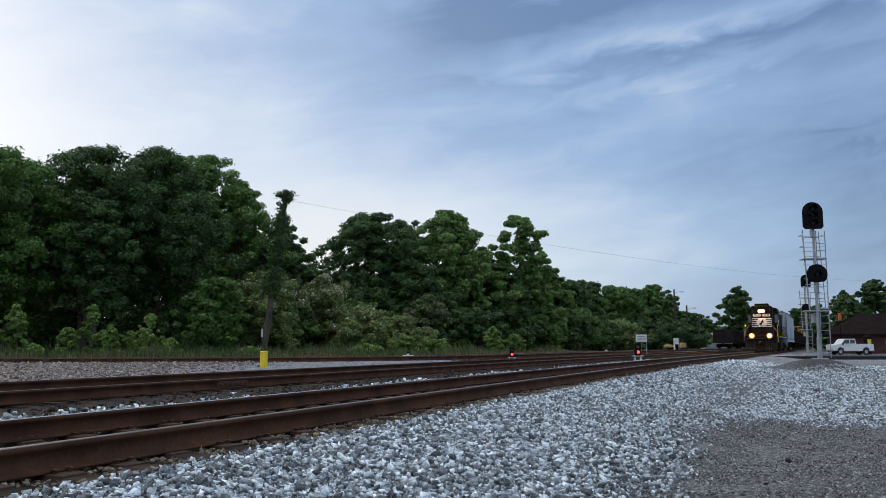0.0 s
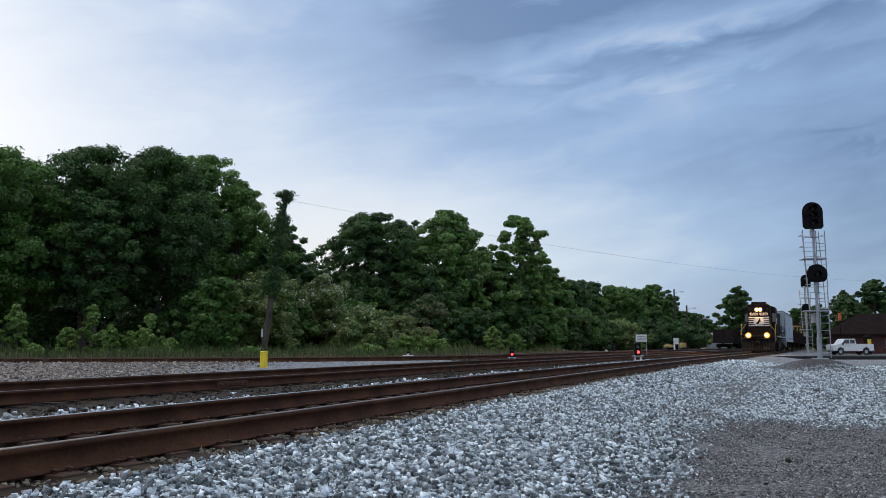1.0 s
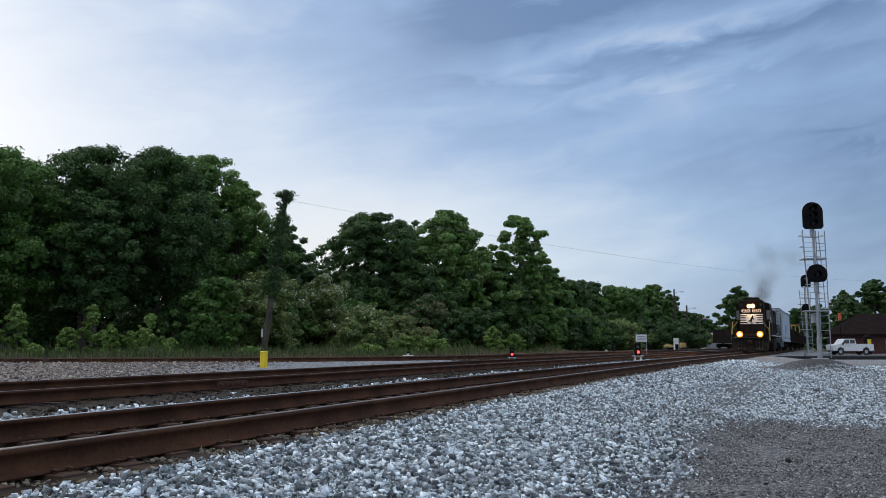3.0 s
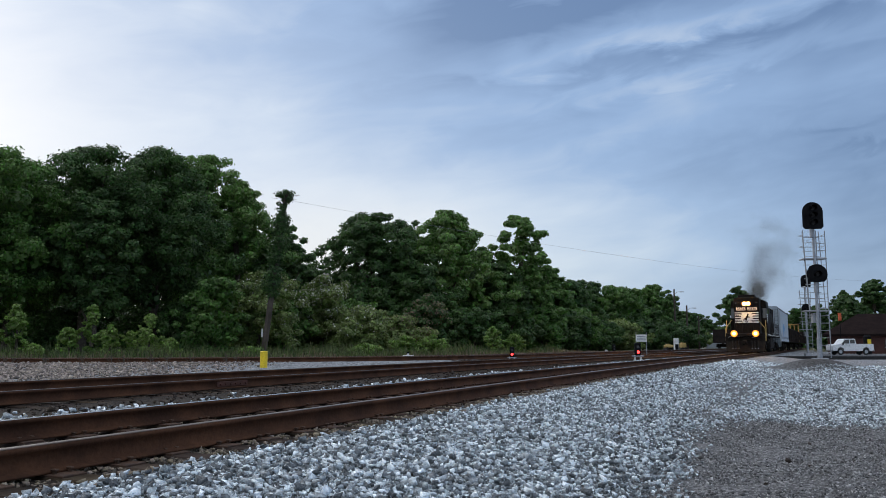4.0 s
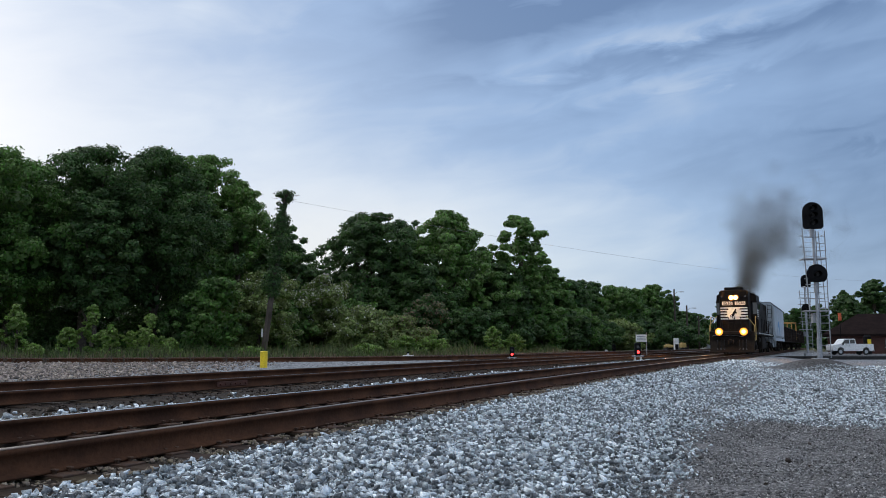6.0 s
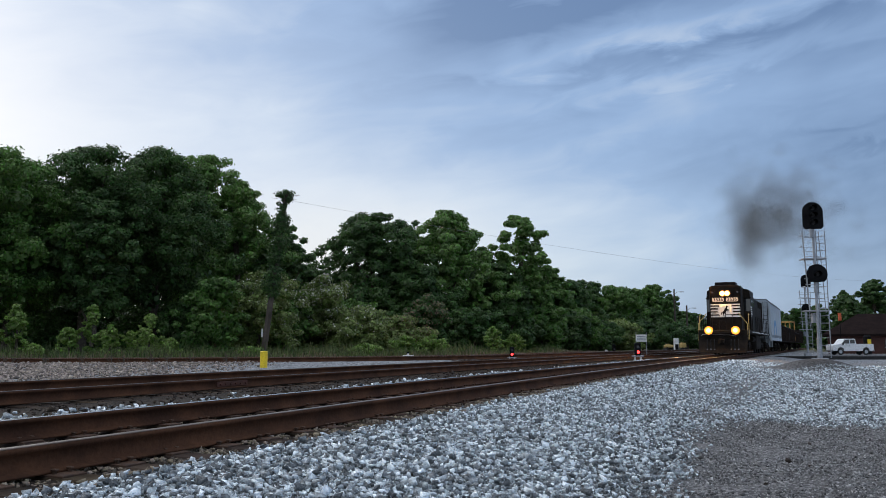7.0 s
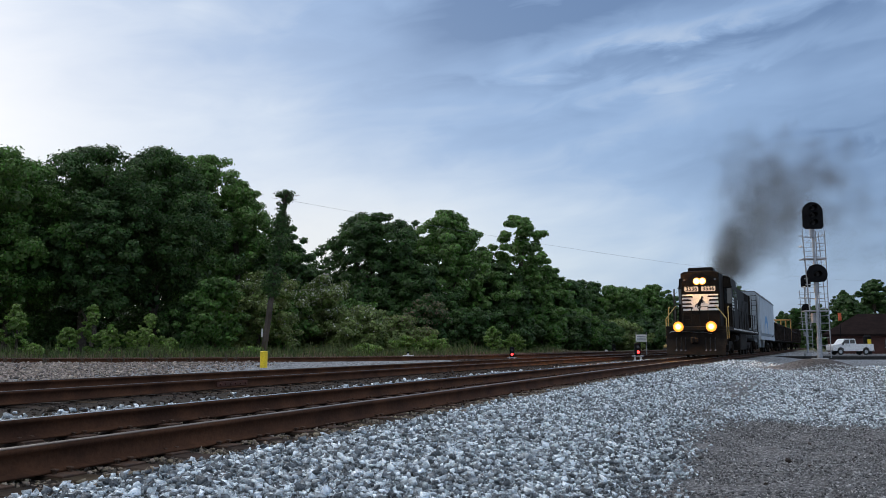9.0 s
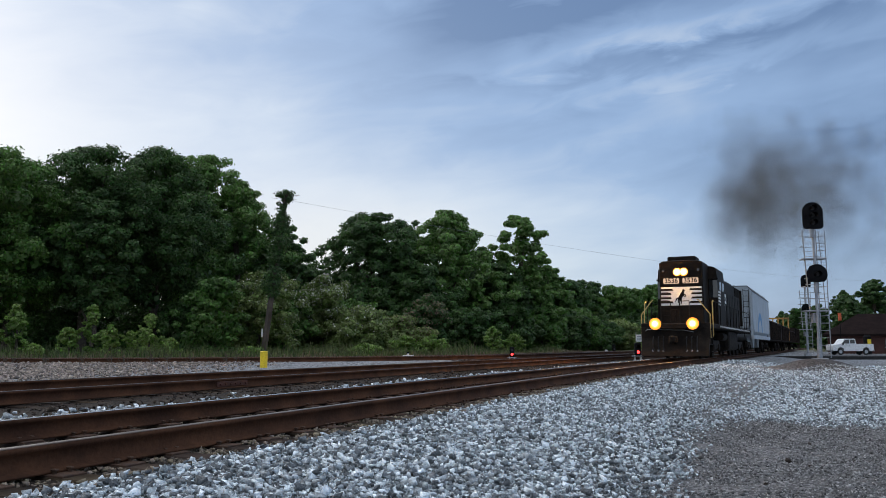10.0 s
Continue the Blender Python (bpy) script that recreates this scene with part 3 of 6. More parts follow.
    off = rng.normal(2.75, 0.20, n)
    p = np.stack([on_line(a, b)[0] for a, b in zip(sv, off)])
    p = p[np.sin(sv * 1.9) + np.sin(sv * 0.83 + 1) + rng.normal(0, 0.5, n) > 0.3]
    scatter_stones("clean_crib_stone", p, 0.024, M["stone"], "pale stones fallen beside the far rail", 42, -0.2, coarse=False)
    # low bank before the siding
    n = 34000
    xy = in_view(np.stack([rng.uniform(-22, -2, n), rng.uniform(17, 33, n)], 1))
    sd = side_dist(xy[:, 0], xy[:, 1])
    o = offset_of(xy[:, 0], xy[:, 1])
    left = rng.uniform(0, 1, len(xy)) < smooth(-xy[:, 0], 5.0, 12.0)
    xy = xy[(sd < -0.9) & (o > 7.0) & left]
    scatter_stones("siding_stone", xy, 0.030, M["stone_dusty"], "dusty grey stones on the low bank of the siding", 43, coarse=False)


ballast()


# ---------------------------------------------------------------- tracks
RAIL = [(-0.070, -0.180), (0.070, -0.180), (0.070, -0.165), (0.012, -0.145), (0.010, -0.050), (0.036, -0.038), (0.037, -0.006),
        (-0.037, -0.006), (-0.036, -0.038), (-0.010, -0.050), (-0.012, -0.145), (-0.070, -0.165)]
HEAD = [(0.037, -0.006), (0.034, 0.0), (-0.034, 0.0), (-0.037, -0.006)]


def sweep(points, normals, outline, zs):
    v, tris = [], []
    n = len(outline)
    for p, nn, z in zip(points, normals, zs):
        for a, b in outline:
            v.append((p[0] + nn[0] * a, p[1] + nn[1] * a, z + b))
    for i in range(len(points) - 1):
        for k in range(n):
            a, b = i * n + k, i * n + (k + 1) % n
            tris += [(a, b, b + n), (a, b + n, a + n)]
    return np.array(v), np.array(tris)


def make_rail(track, points, normals, z, head):
    zs = np.full(len(points), z)
    v, t = sweep(points, normals, RAIL, zs)
    me = tris_mesh("rail", v, t)
    me.materials.append(M["rail_web"])
    ob = new("rail", me)
    ob.parent = track
    v, t = sweep(points, normals, HEAD, zs)
    me = tris_mesh("running_surface", v, t)
    me.materials.append(M[head])
    h = new("running_surface", me)
    h.parent = ob
    return ob


def tie_mesh():
    bm = BM()
    box(bm, -0.115, 0.115, -1.30, 1.30, -0.17, 0.0, 0.012)
    me = bpy.data.meshes.new("tie")
    bm.to_mesh(me)
    bm.free()
    me.materials.append(M["tie"])
    return me


def plate_mesh():
    bm = BM()
    box(bm, -0.10, 0.10, -0.19, 0.19, -0.004, 0.014, 0.004)
    for sx in (-0.06, 0.06):
        for sy in (-0.085, 0.085):
            box(bm, sx - 0.010, sx + 0.010, sy - 0.010, sy + 0.010, 0.01, 0.032)
            box(bm, sx - 0.017, sx + 0.017, sy - 0.020, sy + 0.020, 0.032, 0.046, 0.004)
    me = bpy.data.meshes.new("tie_plate")
    bm.to_mesh(me)
    bm.free()
    me.materials.append(M["plate"])
    return me


TIE, PLATE = tie_mesh(), plate_mesh()


def lay_track(name, pts, z0, cant, heads, label, tie_lo, tie_hi, plates=()):
    """A track along pts (ordered away from the eye): two rails on ties; the left rail raised by cant."""
    tr = thing(name, Matrix.Identity(4), label, "railway track", kind="structure")
    d = np.gradient(pts, axis=0)
    d /= np.linalg.norm(d, axis=1)[:, None]
    nrm = np.stack([-d[:, 1], d[:, 0]], 1)
    make_rail(tr, pts - nrm * GAUGE / 2, nrm, z0, heads[0])
    make_rail(tr, pts + nrm * GAUGE / 2, nrm, z0 + cant, heads[1])
    s = np.concatenate([[0], np.cumsum(np.hypot(*np.diff(pts, axis=0).T))])
    rng = random.Random(5)
    roll = math.atan2(cant, GAUGE)
    for k, a in enumerate(np.arange(tie_lo, min(tie_hi, s[-1]), 0.54)):
        x, y = np.interp(a, s, pts[:, 0]), np.interp(a, s, pts[:, 1])
        h = math.atan2(np.interp(a, s, d[:, 1]), np.interp(a, s, d[:, 0]))
        m = pose(x, y, z0 + cant / 2 - 0.194 + rng.uniform(-0.006, 0.004), math.degrees(roll), 0, math.degrees(h) + rng.uniform(-1.6, 1.6))
        m = m @ Matrix.Translation((rng.uniform(-0.02, 0.02), rng.uniform(-0.07, 0.07), 0))
        t = new("tie", TIE)
        t.matrix_world = m
        t.parent = tr
        if plates and plates[0] <= a <= plates[1]:
            for side in (-1, 1):
                p = new("tie_plate", PLATE)
                p.parent = t
                p.matrix_local = Matrix.Translation((0, side * GAUGE / 2, 0))
    return tr


def line_points(off, s0, s1, step=0.5):
    return np.array([on_line(a, off)[0] for a in np.arange(s0, s1, step)])


main_track = lay_track("main_track", line_points(0, 62, 330), 0.0, 0.013, ("rail_dull", "rail_head"),
                       "main track with rusty rails on weathered wooden ties", 4, 150, plates=(8, 42))
second_track = lay_track("second_track", line_points(TRACK2, 62, 330), 0.0, 0.05, ("rail_black", "rail_black"),
                         "second track with dark rusty rails on wooden ties", 4, 120)
side_track = lay_track("side_track", SIDE, 0.15, 0.0, ("rail_dull", "rail_dull"),
                       "rusty siding on a low gravel bank below the trees", 30, 125)


def joint_bars():
    for a, off in ((88.9, TRACK2 - GAUGE / 2),):
        p, h = on_line(a, off)
        bm = BM()
        for side in (-1, 1):
            box(bm, -0.45, 0.45, side * 0.03 - 0.018, side * 0.03 + 0.018, -0.145, -0.05, 0.006)
            for k in range(6):
                rod(bm, (-0.37 + 0.148 * k, side * 0.045, -0.10), (-0.37 + 0.148 * k, side * 0.075, -0.10), 0.018, 6)
        ob = part("joint_bar", bm, M["joint"], second_track, "red rusty bolted joint bar")
        ob.matrix_world = pose(p[0], p[1], 0, 0, 0, math.degrees(math.atan2(h[1], h[0])))


joint_bars()
# ---------------------------------------------------------------- trees
def leaf_cloud(centers, radii, count, size, rng, flat=0.75):
    """Leaves spread over clumps: each a bent diamond near its clump's skin, most facing outward and up."""
    w = radii ** 2
    k = rng.choice(len(centers), count, p=w / w.sum())
    d = rng.normal(0, 1, (count, 3))
    d /= np.linalg.norm(d, axis=1)[:, None]
    rad = radii[k] * rng.uniform(0.2, 1.0, count) ** 0.42 * np.exp(rng.normal(0, 0.12, count))
    c = centers[k] + d * rad[:, None] * np.array([1, 1, flat])
    n = d + rng.normal(0, 0.42, (count, 3)) + np.array([0, 0, 0.40])
    n /= np.linalg.norm(n, axis=1)[:, None]
    h = rng.normal(0, 1, (count, 3))
    u = np.cross(n, h)
    u /= np.linalg.norm(u, axis=1)[:, None]
    v = np.cross(n, u)
    s = (size * np.exp(rng.normal(0, 0.25, count)))[:, None]
    q = np.stack([c - u * s, c + v * s * 0.70 + n * s * 0.14, c + u * s, c - v * s * 0.70 + n * s * 0.14], 1)
    return q.reshape(-1, 3)


def crown_clumps(height, low, radius, rng, n, top_narrow=0.6, lean=0.0):
    """Clump centres through an uneven crown from low to height: a broad dome with lobes, fuller towards its skin."""
    c, r = [], []
    p0, p1, p2 = rng.uniform(0, 6.28, 3)
    while len(c) < n:
        t = rng.uniform(0, 1) ** 0.85
        prof = min(1.0, 0.62 + 1.1 * t) * max(0.0, 1 - t ** (2.0 + 2.6 * top_narrow)) ** 0.55
        a = rng.uniform(0, 2 * math.pi)
        lobe = 1 + 0.14 * math.sin(2 * a + p0 + 5 * t) + 0.12 * math.sin(3 * a + p1 - 7 * t) + 0.10 * math.sin(5 * a + p2 + 11 * t)
        cr = min(radius * rng.uniform(0.11, 0.22), rng.uniform(0.35, 0.80))
        rr = max(0.0, radius * prof * lobe - cr * 0.7) * rng.uniform(0.08, 1) ** 0.40
        z = low + cr * 0.5 + (height - low - cr * 1.0) * min(1.0, t * (1 + 0.05 * math.sin(2 * a + p1)))
        c.append((rr * math.cos(a) + lean * t, rr * math.sin(a), z))
        r.append(cr)
    return np.array(c), np.array(r)


def trunk_mesh(height, r0, clumps, rng, limbs=7):
    bm = BM()
    pts = [Vector((0, 0, -0.3))]
    for k in range(1, 6):
        t = k / 5
        pts.append(Vector((rng.normal(0, 0.03 * height * t * 0.5), rng.normal(0, 0.03 * height * t * 0.5), height * 0.82 * t)))
    for k, (a, b) in enumerate(zip(pts, pts[1:])):
        rod(bm, a, b, r0 * (1 - 0.17 * k), 8, r0 * (1 - 0.17 * (k + 1)))
    for i in rng.choice(len(clumps), min(limbs, len(clumps)), replace=False):
        tip = Vector(clumps[i])
        j = min(4, max(1, int(5 * (tip.z * 0.7) / max(0.1, height * 0.82))))
        a = pts[j]
        mid = a.lerp(tip, 0.5) + Vector((0, 0, 0.08 * height * rng.uniform(0, 1)))
        rod(bm, a, mid, r0 * 0.36, 6, r0 * 0.22)
        rod(bm, mid, tip, r0 * 0.22, 5, r0 * 0.08)
    return bm


def plant(name, x, y, top, radius, seed, leaf, label, category, low=None, leaves=12000, clumps=60, size=None, narrow=0.6, limbs=7, group="", extra=None, base=None, lean=0.0):
    rng = np.random.default_rng(seed)
    z0 = gz(x, y) if base is None else base
    h = top - z0
    size = size or max(0.10, 0.0020 * y)
    low = 0.22 * h if low is None else low * h
    th = thing(name, pose(x, y, z0), label, category, group)
    c, r = crown_clumps(h, low, radius * 1.12, rng, int(clumps * 2.6), narrow, lean)
    part("trunk", trunk_mesh(h, 0.022 * h + 0.03, c, rng, limbs), M["bark"], th)
    skin = leaf_cloud(c, r, int(leaves * (1.75 if y < 95 else 1.5)), size * (0.74 if y < 95 else 0.62), rng, 0.62)
    k = max(8, len(c) // 2)
    inner = leaf_cloud(c[:k] * np.array([0.55, 0.55, 0.88]), r[:k] * 1.1, int(leaves * (0.22 if low < 0.28 * h else 0.07)), size * 1.5, rng)
    me = quads_mesh("crown", np.concatenate([skin, inner]))
    me.materials.append(LEAF[leaf])
    ob = new("crown", me)
    ob.parent = th
    if extra:
        kind, share = extra
        up = c[:, 2] > np.quantile(c[:, 2], 0.35)
        me = quads_mesh("blossom", leaf_cloud(c[up], r[up] * 1.04, int(leaves * share * 1.6), size * 0.6, rng))
        me.materials.append(LEAF[kind])
        b = new("blossom", me)
        b.parent = th
    return th


TREES = [  # x, y, top, radius, leaf, low, leaves, clumps, narrow
    (-24.2, 44, 11.2, 4.6, "mid", 0.26, 30000, 110, 0.7), (-21.0, 48, 12.4, 4.9, "deep", 0.27, 34000, 120, 0.7),
    (-17.6, 50, 12.7, 4.5, "deep", 0.24, 32000, 110, 0.65), (-17.0, 57, 14.0, 3.5, "light", 0.2, 21000, 72, 0.75),
    (-14.6, 58, 12.4, 3.2, "light", 0.12, 20000, 70, 0.55), (-11.8, 60, 9.8, 2.2, "deep", 0.08, 14000, 50, 0.6),
    (-18.9, 44.5, 8.6, 2.3, "deep", 0.25, 13000, 40, 0.6), (-26.5, 50, 11.6, 3.8, "mid", 0.15, 18000, 70, 0.6),
    (-28.0, 62, 11.0, 4.5, "deep", 0.0, 14000, 60, 0.7), (-25.4, 67, 10.0, 4.5, "deep", 0.0, 14000, 60, 0.7), (-33.5, 69, 10.0, 4.8, "deep", 0.0, 13000, 60, 0.7), (-22.5, 63, 11.0, 4.5, "deep", 0.0, 14000, 60, 0.7), (-17.0, 65, 10.0, 4.5, "deep", 0.0, 14000, 60, 0.7), (-12.8, 68, 8.6, 3.6, "deep", 0.0, 12000, 50, 0.7),
    (-6.3, 72, 12.3, 5.3, "deep", 0.04, 25000, 100, 0.5), (-3.4, 79, 12.6, 3.3, "deep", 0.06, 10000, 44, 0.8), (0.5, 76, 13.0, 5.0, "light", 0.04, 26000, 95, 0.7),
    (7.5, 80, 13.3, 2.9, "light", 0.34, 11000, 36, 1.3), (9.3, 81, 11.0, 1.7, "light", 0.34, 5000, 18, 0.9), (8.2, 81, 8.6, 3.0, "light", 0.04, 12000, 50, 0.7),
    (3.9, 82, 10.4, 2.5, "deep", 0.08, 13000, 50, 0.6), (11.2, 88, 9.0, 3.0, "mid", 0.05, 14000, 60, 0.6),
    (-14.3, 92, 9.7, 4.0, "deep", 0.05, 13000, 55, 0.7), (-9.2, 95, 9.0, 4.0, "deep", 0.05, 12000, 50, 0.7),
    (-2.9, 71, 8.0, 4.0, "deep", 0.02, 18000, 70, 0.75), (4.9, 79, 8.4, 3.4, "deep", 0.02, 15000, 60, 0.75),
    (16.2, 105, 8.9, 4.2, "deep", 0.02, 12000, 50, 0.7), (21.0, 120, 10.1, 5.0, "deep", 0.05, 12000, 60, 0.65),
    (28.4, 130, 9.8, 4.9, "mid", 0.05, 11000, 55, 0.65), (35.4, 140, 10.9, 4.8, "mid", 0.05, 11000, 55, 0.65),
    (40.0, 146, 10.4, 2.4, "deep", 0.05, 6000, 30, 0.6), (24.5, 118, 9.3, 4.6, "mid", 0.02, 10000, 50, 0.7),
    (32.0, 132, 7.0, 4.6, "deep", 0.02, 9000, 45, 0.7), (54.5, 185, 8.2, 5.4, "deep", 0.03, 8000, 40, 0.6),
    (47.0, 170, 9.0, 4.0, "deep", 0.03, 8000, 40, 0.6), (62.5, 200, 7.3, 4.1, "deep", 0.03, 6000, 35, 0.6),
    (57.2, 160, 12.2, 3.9, "deep", 0.15, 9000, 40, 0.7), (60.5, 163, 8.2, 3.2, "deep", 0.05, 6000, 30, 0.6),
    (92.6, 190, 13.3, 2.9, "deep", 0.2, 6000, 30, 0.6), (89.4, 170, 14.3, 4.6, "deep", 0.15, 10000, 50, 0.65),
    (91.0, 185, 11.9, 4.2, "deep", 0.1, 8000, 40, 0.65), (96.5, 172, 13.0, 4.8, "deep", 0.1, 9000, 45, 0.65),
    (84.0, 195, 9.5, 4.5, "deep", 0.05, 7000, 35, 0.65), (94.8, 230, 10.0, 2.5, "deep", 0.1, 4000, 22, 0.6),
    (82.0, 165, 10.2, 3.6, "deep", 0.1, 8000, 40, 0.65), (78.0, 172, 9.4, 3.4, "deep", 0.05, 7000, 36, 0.65), (99.5, 232, 7.0, 4.0, "deep", 0.05, 5000, 25, 0.6), (104.0, 225, 8.0, 4.0, "deep", 0.05, 5000, 25, 0.6),
]
for i, (x, y, top, rad, leaf, low, nl, nc, nar) in enumerate(TREES):
    tone = {"deep": "dark green", "mid": "green", "light": "light green"}[leaf]
    plant("tree", x, y, top, rad, 100 + i, leaf, f"{tone} leafy deciduous tree at the wood's edge", "tree", low, nl, nc, narrow=nar, group="trees along the railway")

BUSHES = [  # x, y, top, radius, leaf, leaves, extra
    (-12.6, 45.5, 4.4, 2.0, "mid", 11000, None), (-11.2, 50, 5.1, 2.7, "olive", 12000, ("bloom", 0.05)),
    (-8.2, 57, 5.4, 3.3, "olive", 14000, ("bloom", 0.20)), (-5.6, 55, 3.2, 2.6, "olive", 11000, ("bloom", 0.05)),
    (-3.2, 58, 2.8, 2.4, "olive", 9000, ("dry", 0.12)), (-1.2, 62, 4.4, 2.0, "deep", 9000, ("dry", 0.35)),
    (-23.0, 50.5, 3.0, 2.6, "deep", 9000, None), (-18.4, 52.5, 3.2, 2.6, "deep", 9000, None),
    (-14.9, 49.5, 3.6, 2.2, "deep", 9000, None), (-27.0, 51.5, 3.4, 2.6, "deep", 8000, None),
    (2.6, 68, 3.8, 2.6, "deep", 9000, None), (6.2, 74, 4.2, 2.6, "deep", 8000, None), (9.6, 80, 4.6, 2.6, "mid", 8000, None),
    (12.8, 86, 4.2, 3.0, "deep", 8000, None), (15.0, 92, 4.8, 3.2, "mid", 8000, None), (18.6, 100, 4.0, 3.4, "deep", 8000, None),
    (22.6, 106, 4.0, 3.6, "olive", 7000, None), (27.2, 114, 4.2, 3.6, "deep", 7000, None), (32.6, 124, 4.2, 3.8, "deep", 7000, None),
    (38.2, 136, 4.4, 4.0, "deep", 6000, None), (43.8, 148, 4.0, 4.0, "deep", 6000, None), (50.0, 165, 4.0, 4.5, "olive", 5000, None),
    (-6.8, 62, 4.2, 2.8, "mid", 8000, None), (-10.6, 55, 4.0, 2.4, "mid", 8000, None),
]
for i, (x, y, top, rad, leaf, nl, extra) in enumerate(BUSHES):
    word = {"deep": "dark green", "mid": "green", "olive": "yellowish olive"}[leaf]
    tail = {None: "", "bloom": " flecked with pale blossom", "dry": " with dry tan sprays"}[extra[0] if extra else None]
    plant("bush", x, y, top, rad, 300 + i, leaf, f"{word} bush below the trees{tail}", "bush", 0.0, int(nl * 0.8), 34, narrow=0.8, limbs=5, group="bushes below the trees", extra=extra)

SAPLINGS = [(-19.9, 38.5, 2.6, 0.75), (-20.9, 38.0, 2.0, 0.6), (-16.4, 38.6, 2.5, 0.55), (-17.3, 38.2, 1.5, 0.55), (-15.5, 38.4, 1.6, 0.5), (-13.8, 38.8, 2.1, 0.6), (-14.7, 38.9, 1.3, 0.5),
            (-18.6, 37.6, 0.7, 0.5), (-12.9, 38.9, 0.95, 0.5), (-21.8, 37.2, 1.1, 0.5), (-9.6, 41.4, 0.55, 0.8),
            (-4.3, 46.0, 0.75, 0.9), (-2.2, 47, 1.2, 0.9), (-0.6, 48, 1.3, 0.9), (3.4, 56, 1.9, 0.8), (5.0, 58, 1.5, 0.8)]
for i, (x, y, top, rad) in enumerate(SAPLINGS):
    plant("sapling", x, y, top, rad, 400 + i, "fresh", "bright green sapling in the grass verge", "sapling", 0.1, 2200, 18, size=0.072, narrow=0.35, limbs=6, group="saplings in the verge")


def far_woods():
    """A low belt of woods that closes the horizon."""
    rng = np.random.default_rng(77)
    c, r = [], []
    for k in range(900):
        a = rng.uniform(-1.2, 1.2)
        d = rng.uniform(300, 360)
        c.append((d * math.sin(a), d * math.cos(a), rng.uniform(0, 5.5) + 2.0 * math.sin(a * 9)))
        r.append(rng.uniform(2.5, 4.5))
    me = quads_mesh("far_woods", leaf_cloud(np.array(c), np.array(r), 26000, 1.1, rng))
    me.materials.append(LEAF["deep"])
    tagged(new("far_woods", me), "distant belt of dark green woods", "woods", kind="stuff")


far_woods()


def grass():
    rng = np.random.default_rng(8)

    def blades(name, n, mat, h, xr, yr, lo, hi, label, seed_shift=0):
        xy = np.stack([rng.uniform(*xr, n), rng.uniform(*yr, n)], 1)
        xy = xy[(np.abs(xy[:, 0]) < xy[:, 1] * 0.62)]
        sd = side_dist(xy[:, 0], xy[:, 1])
        o = offset_of(xy[:, 0], xy[:, 1])
        clump = np.sin(xy[:, 0] * 2.1) * np.sin(xy[:, 1] * 1.7 + xy[:, 0]) + rng.normal(0, 0.6, len(xy))
        xy = xy[(sd > lo) & (sd < hi) & (o > 8.5) & (clump > -0.15)]
        m = len(xy)
        z = ground_z(xy[:, 0], xy[:, 1])
        a = rng.uniform(0, 6.28, m)
        w = rng.uniform(0.012, 0.03, m)
        hh = h * np.exp(rng.normal(0, 0.35, m)) * (1 + 0.45 * np.sin(xy[:, 0] * 1.3 + np.sin(xy[:, 1])) * np.sin(xy[:, 0] * 0.47 + 1))
        lx, ly = rng.normal(0, 0.25, m) * hh, rng.normal(0, 0.25, m) * hh
        b = np.stack([xy[:, 0], xy[:, 1], z], 1)
        u = np.stack([np.cos(a) * w, np.sin(a) * w, 0 * w], 1)
        t = b + np.stack([lx, ly, hh], 1)
        me = quads_mesh(name, np.stack([b - u, b + u, t + u * 0.25, t - u * 0.25], 1).reshape(-1, 3))
        me.materials.append(mat)
        tagged(new(name, me), label, "grass", kind="stuff")

    blades("tall_grass", 90000, M["grass"], 0.30, (-32, 10), (30, 66), 3.2, 13, "tall green grass on the verge below the trees")
    blades("dry_grass", 62000, M["grass_dry"], 0.17, (-32, 14), (30, 72), 1.4, 4.6, "dry straw-coloured grass beside the siding")


grass()
def weeds():
    """Dry dark stalks standing on the bank of the siding."""
    rng = random.Random(61)
    for k in range(16):
        x = -17.5 + 0.72 * k + rng.uniform(-0.3, 0.3)
        y = float(np.interp(x, SIDE[:, 0], SIDE[:, 1])) - rng.uniform(1.2, 2.6)
        th = thing("dry_weed", pose(x, y, gz(x, y), 0, 0, rng.uniform(0, 360)), "dry brown weed stalks on the gravel bank", "weed", "weeds on the bank")
        bm = BM()
        for _ in range(7):
            tip = Vector((rng.gauss(0, 0.10), rng.gauss(0, 0.10), rng.uniform(0.14, 0.36)))
            rod(bm, (tip.x * 0.2, tip.y * 0.2, -0.02), tip, 0.006, 4, 0.003)
            for f in (0.55, 0.75, 0.9):
                p = tip * f
                rod(bm, p, p + Vector((rng.gauss(0, 0.04), rng.gauss(0, 0.04), 0.03)), 0.006, 4, 0.010)
        part("stalk", bm, M["bark"], th)


weeds()
# ---------------------------------------------------------------- the train
def front_at(t):
    """Way along the main track of the locomotive's front platform."""
    return 162.6 - 3.4264 * t - 0.14338 * t * t


def vehicle_pose(s_front, t1, t2):
    """Pose of a vehicle whose trucks stand t1 and t2 metres behind its front; local x points forward."""
    a, _ = on_line(s_front + t1)
    b, _ = on_line(s_front + t2)
    d = (a - b) / np.linalg.norm(a - b)
    o = a + d * t1
    return pose(o[0], o[1], 0.006, 0, 0, math.degrees(math.atan2(d[1], d[0])))


